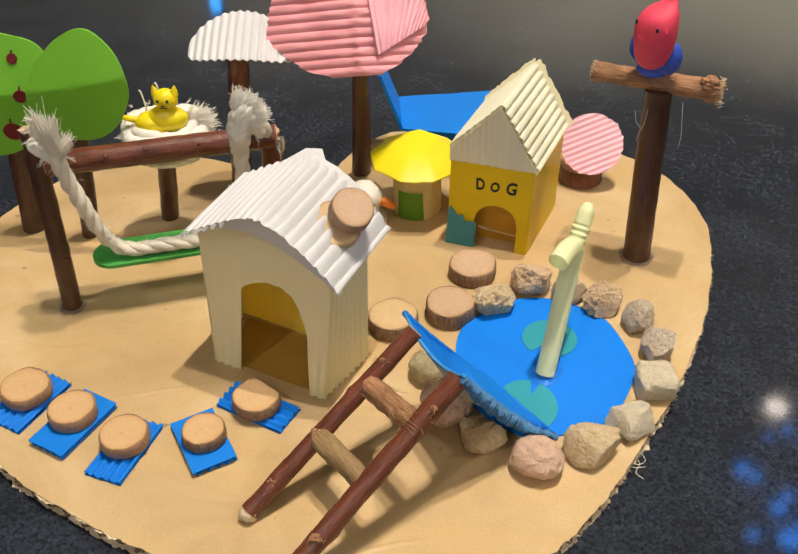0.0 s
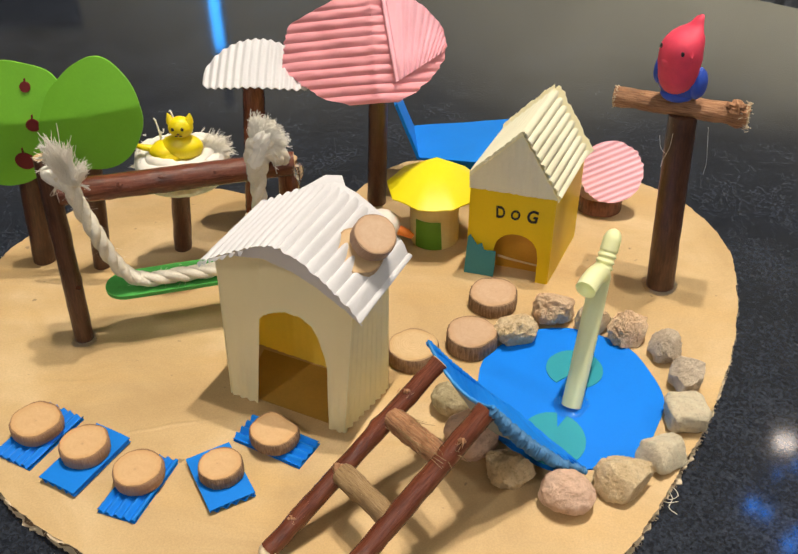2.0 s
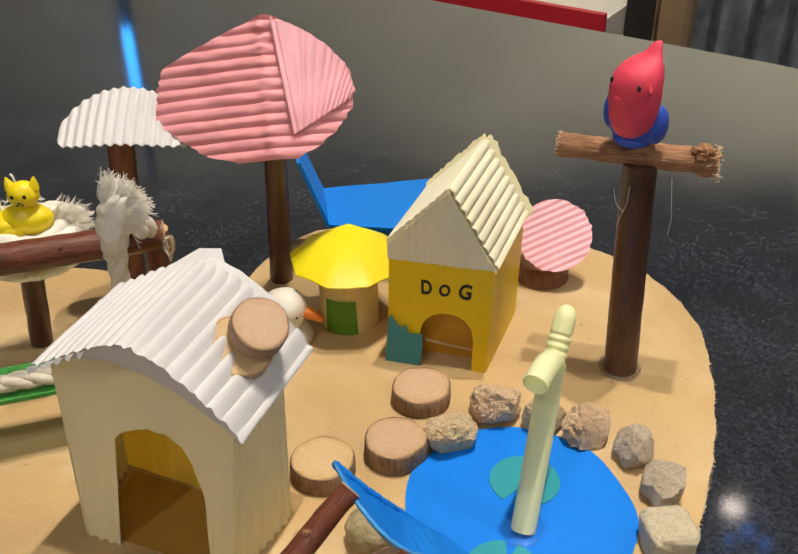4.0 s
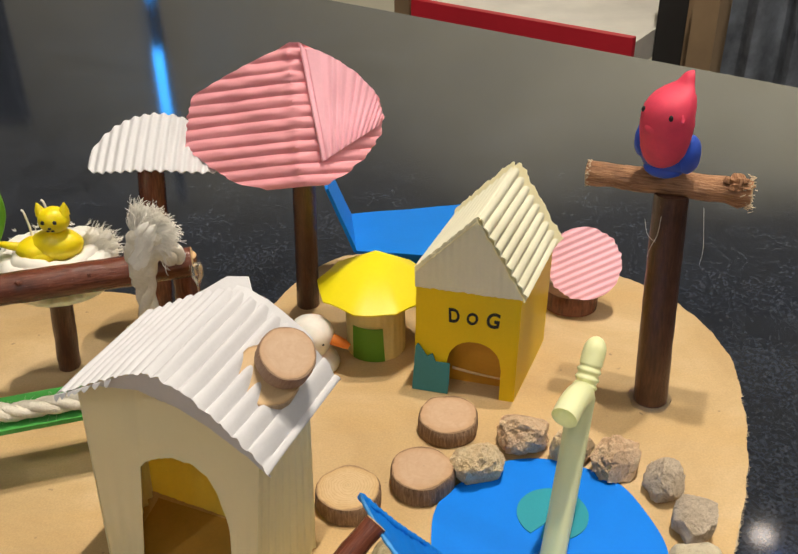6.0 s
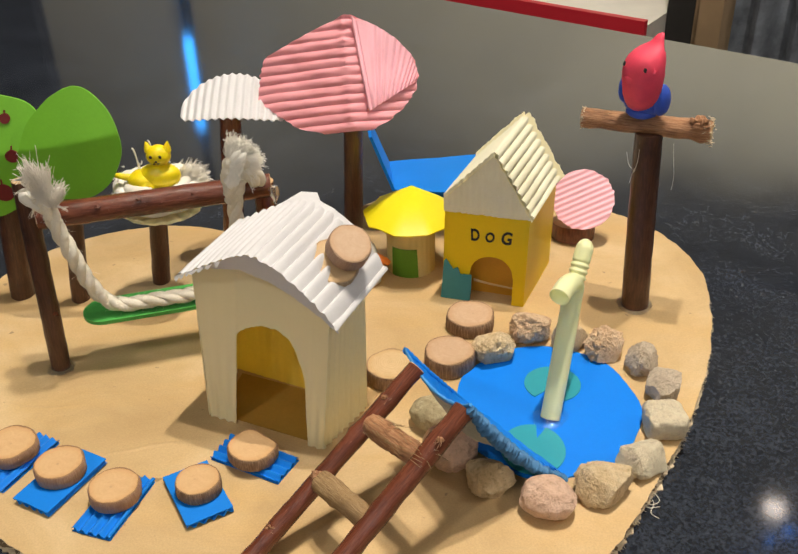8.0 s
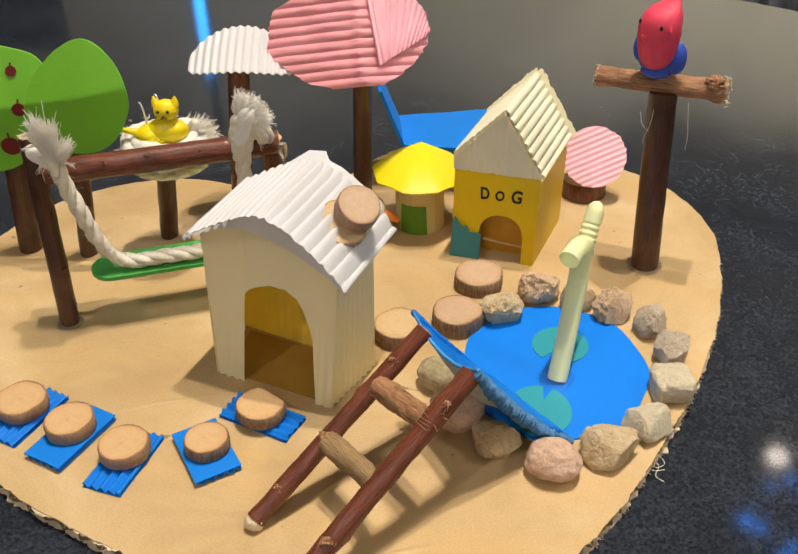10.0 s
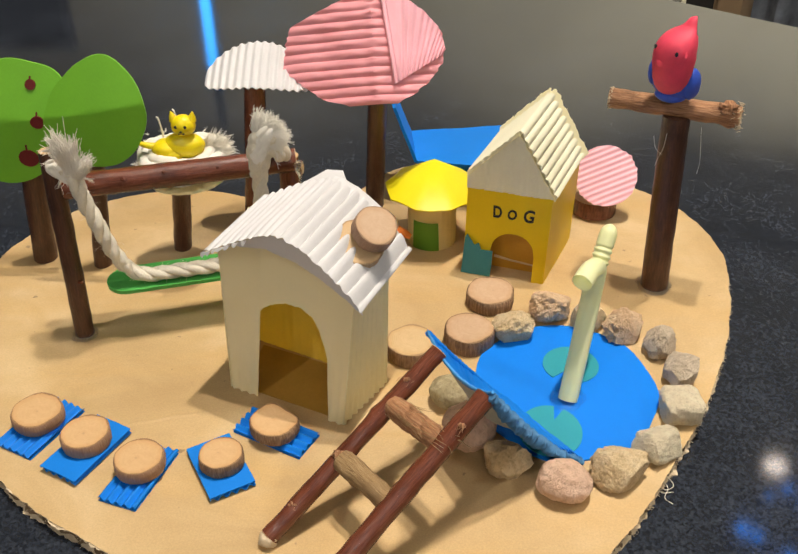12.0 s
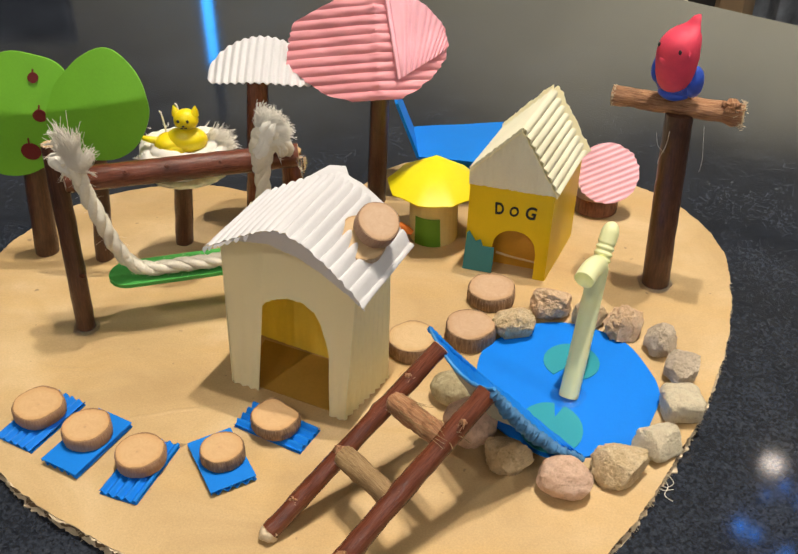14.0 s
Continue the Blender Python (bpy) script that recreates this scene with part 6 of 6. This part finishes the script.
# ---- beyond the counter: shop shelving, a blue tube lamp ----
RED_PAINT = plain("red_fascia", (0.55, 0.02, 0.035), 0.5)
PALE_PANEL = plain("pale_panel", (0.82, 0.78, 0.70), 0.6)
OAK = plain("oak", (0.30, 0.20, 0.11), 0.6, scale=12)
DUSK = plain("dark_gap", (0.02, 0.018, 0.016), 0.8)
SLATE = plain("slate_cloth", (0.13, 0.145, 0.17), 0.9, scale=25, vary=0.5)
BLUE_SPOT = plain("blue_spot_glow", (0.03, 0.26, 1.0), 0.5, emit=11, vary=0.0)
BLUE_GLOW = plain("blue_glow", (0.04, 0.36, 1.0), 0.5, emit=9, vary=0.0)
EDGE, OUT = V3(0.825, -0.566, 0), V3(0.566, 0.825, 0)


def obox(bm, a0, a1, d0, d1, z0, z1):
    """A box along the counter's far edge: a along it, d away from it."""
    slab(bm, [(a0, d0), (a1, d0), (a1, d1), (a0, d1)], z0, z1, tfm=lambda x, y, z: EDGE * x + OUT * y + V3(0, 0, z))


low_table = thing("display_table", tuple(EDGE * -700 + OUT * 1500 + V3(0, 0, -900)), "low shop display table with a white top and red front board", "display table")
bm = bmesh.new()
obox(bm, -892, -515, 1352, 1900, -235, -192)
part("tabletop", bm, PALE_PANEL, low_table, "white tabletop", False)
bm = bmesh.new()
obox(bm, -892, -515, 1340, 1352, -330, -183)
part("front_board", bm, RED_PAINT, low_table, "red front board", False)
for a in (-880, -560):
    bm = bmesh.new()
    obox(bm, a, a + 35, 1400, 1435, -900, -235)
    part("leg", bm, OAK, low_table, "", False)
cabinet = thing("dark_cabinet", tuple(EDGE * -470 + OUT * 1450 + V3(0, 0, -900)), "dark brown open cabinet standing beside the display table", "cabinet")
bm = bmesh.new()
obox(bm, -512, -440, 1420, 1700, -900, -50)
part("body", bm, DUSK, cabinet, "", False)
bm = bmesh.new()
obox(bm, -436, -402, 1340, 1700, -900, -45)
part("upright", bm, OAK, cabinet, "pale oak upright", False)
bm = bmesh.new()
obox(bm, -462, -452, 1400, 1418, -900, -50)
part("slat", bm, OAK, cabinet, "narrow oak slat", False)
post = thing("oak_post", tuple(EDGE * -915 + OUT * 1400 + V3(0, 0, -900)), "pale oak post beside the red-edged display table", "post")
bm = bmesh.new()
obox(bm, -925, -897, 1340, 1420, -900, -60)
part("shaft", bm, OAK, post, "", False)
rail = thing("hanging_cloth", tuple(EDGE * -200 + OUT * 1380 + V3(0, 0, -900)), "folded grey-blue cloth hanging beside the cabinet", "cloth")
bm = bmesh.new()
rows = [[bm.verts.new(EDGE * (-396 + 5.0 * j) + OUT * (1380 + 16 * math.sin(j * 0.62) + 9 * math.sin(j * 0.23 + k)) + V3(0, 0, -900 + 140 * k)) for j in range(100)] for k in range(7)]
grid_faces(bm, rows)
part("cloth", bm, SLATE, rail, "folded grey-blue cloth")
# Unseen dark panel added to leave a dark patch in the granite's reflection
screen = thing("dark_reflection_panel", (-1800, WALL_Y * 1000, 740), "wide dark wall panel added for a dark reflection", "screen")
bm = bmesh.new()
box(bm, -2350, -1270, WALL_Y * 1000 - 40, WALL_Y * 1000, 500, 985)
part("casing", bm, WALL_DARK, screen, "", False)
bm = bmesh.new()
box(bm, -2330, -1290, WALL_Y * 1000 - 43, WALL_Y * 1000 - 40, 520, 965)
part("panel", bm, DUSK, screen, "black inner panel", False)
# small blue spots in the ceiling
for bx, by, br in ((0.832, 1.685, 17), (0.862, 1.66, 13), (0.896, 1.56, 18), (0.93, 1.60, 12), (0.81, 1.475, 13), (0.90, 1.465, 26), (0.95, 1.50, 22), (0.93, 1.80, 8), (0.99, 1.83, 11), (1.02, 1.78, 10)):
    root = thing("blue_spot", (bx * 1000, by * 1000, CEIL * 1000), "small round blue ceiling spot lamp, lit", "ceiling lamp", "blue ceiling spots")
    bm = bmesh.new()
    slab(bm, [(bx * 1000 + br * math.cos(2 * math.pi * j / 24), by * 1000 + br * math.sin(2 * math.pi * j / 24)) for j in range(24)], CEIL * 1000 - 6, CEIL * 1000)
    part("lens", bm, BLUE_SPOT, root, "glowing blue lens", False)
tube_lamp = thing("blue_tube_lamp", (-745, 2900, -900), "tall upright blue neon tube on a dark stand", "neon lamp")
bm = bmesh.new()
tube(bm, [(-745, 2900, -900), (-745, 2900, 450)], 14, 12)
part("stand", bm, DUSK, tube_lamp)
bm = bmesh.new()
tube(bm, [(-745, 2885, 675), (-745, 2885, 980)], 16, 14)
part("tube", bm, BLUE_GLOW, tube_lamp, "glowing blue tube")
bm = bmesh.new()
tube(bm, [(-745, 2885, 440), (-745, 2885, 505)], 16, 14)
part("tube", bm, BLUE_GLOW, tube_lamp, "glowing blue tube")
bm = bmesh.new()
tube(bm, [(-745, 2912, 400), (-745, 2912, 1200)], 16, 12)
part("back_rail", bm, DUSK, tube_lamp)
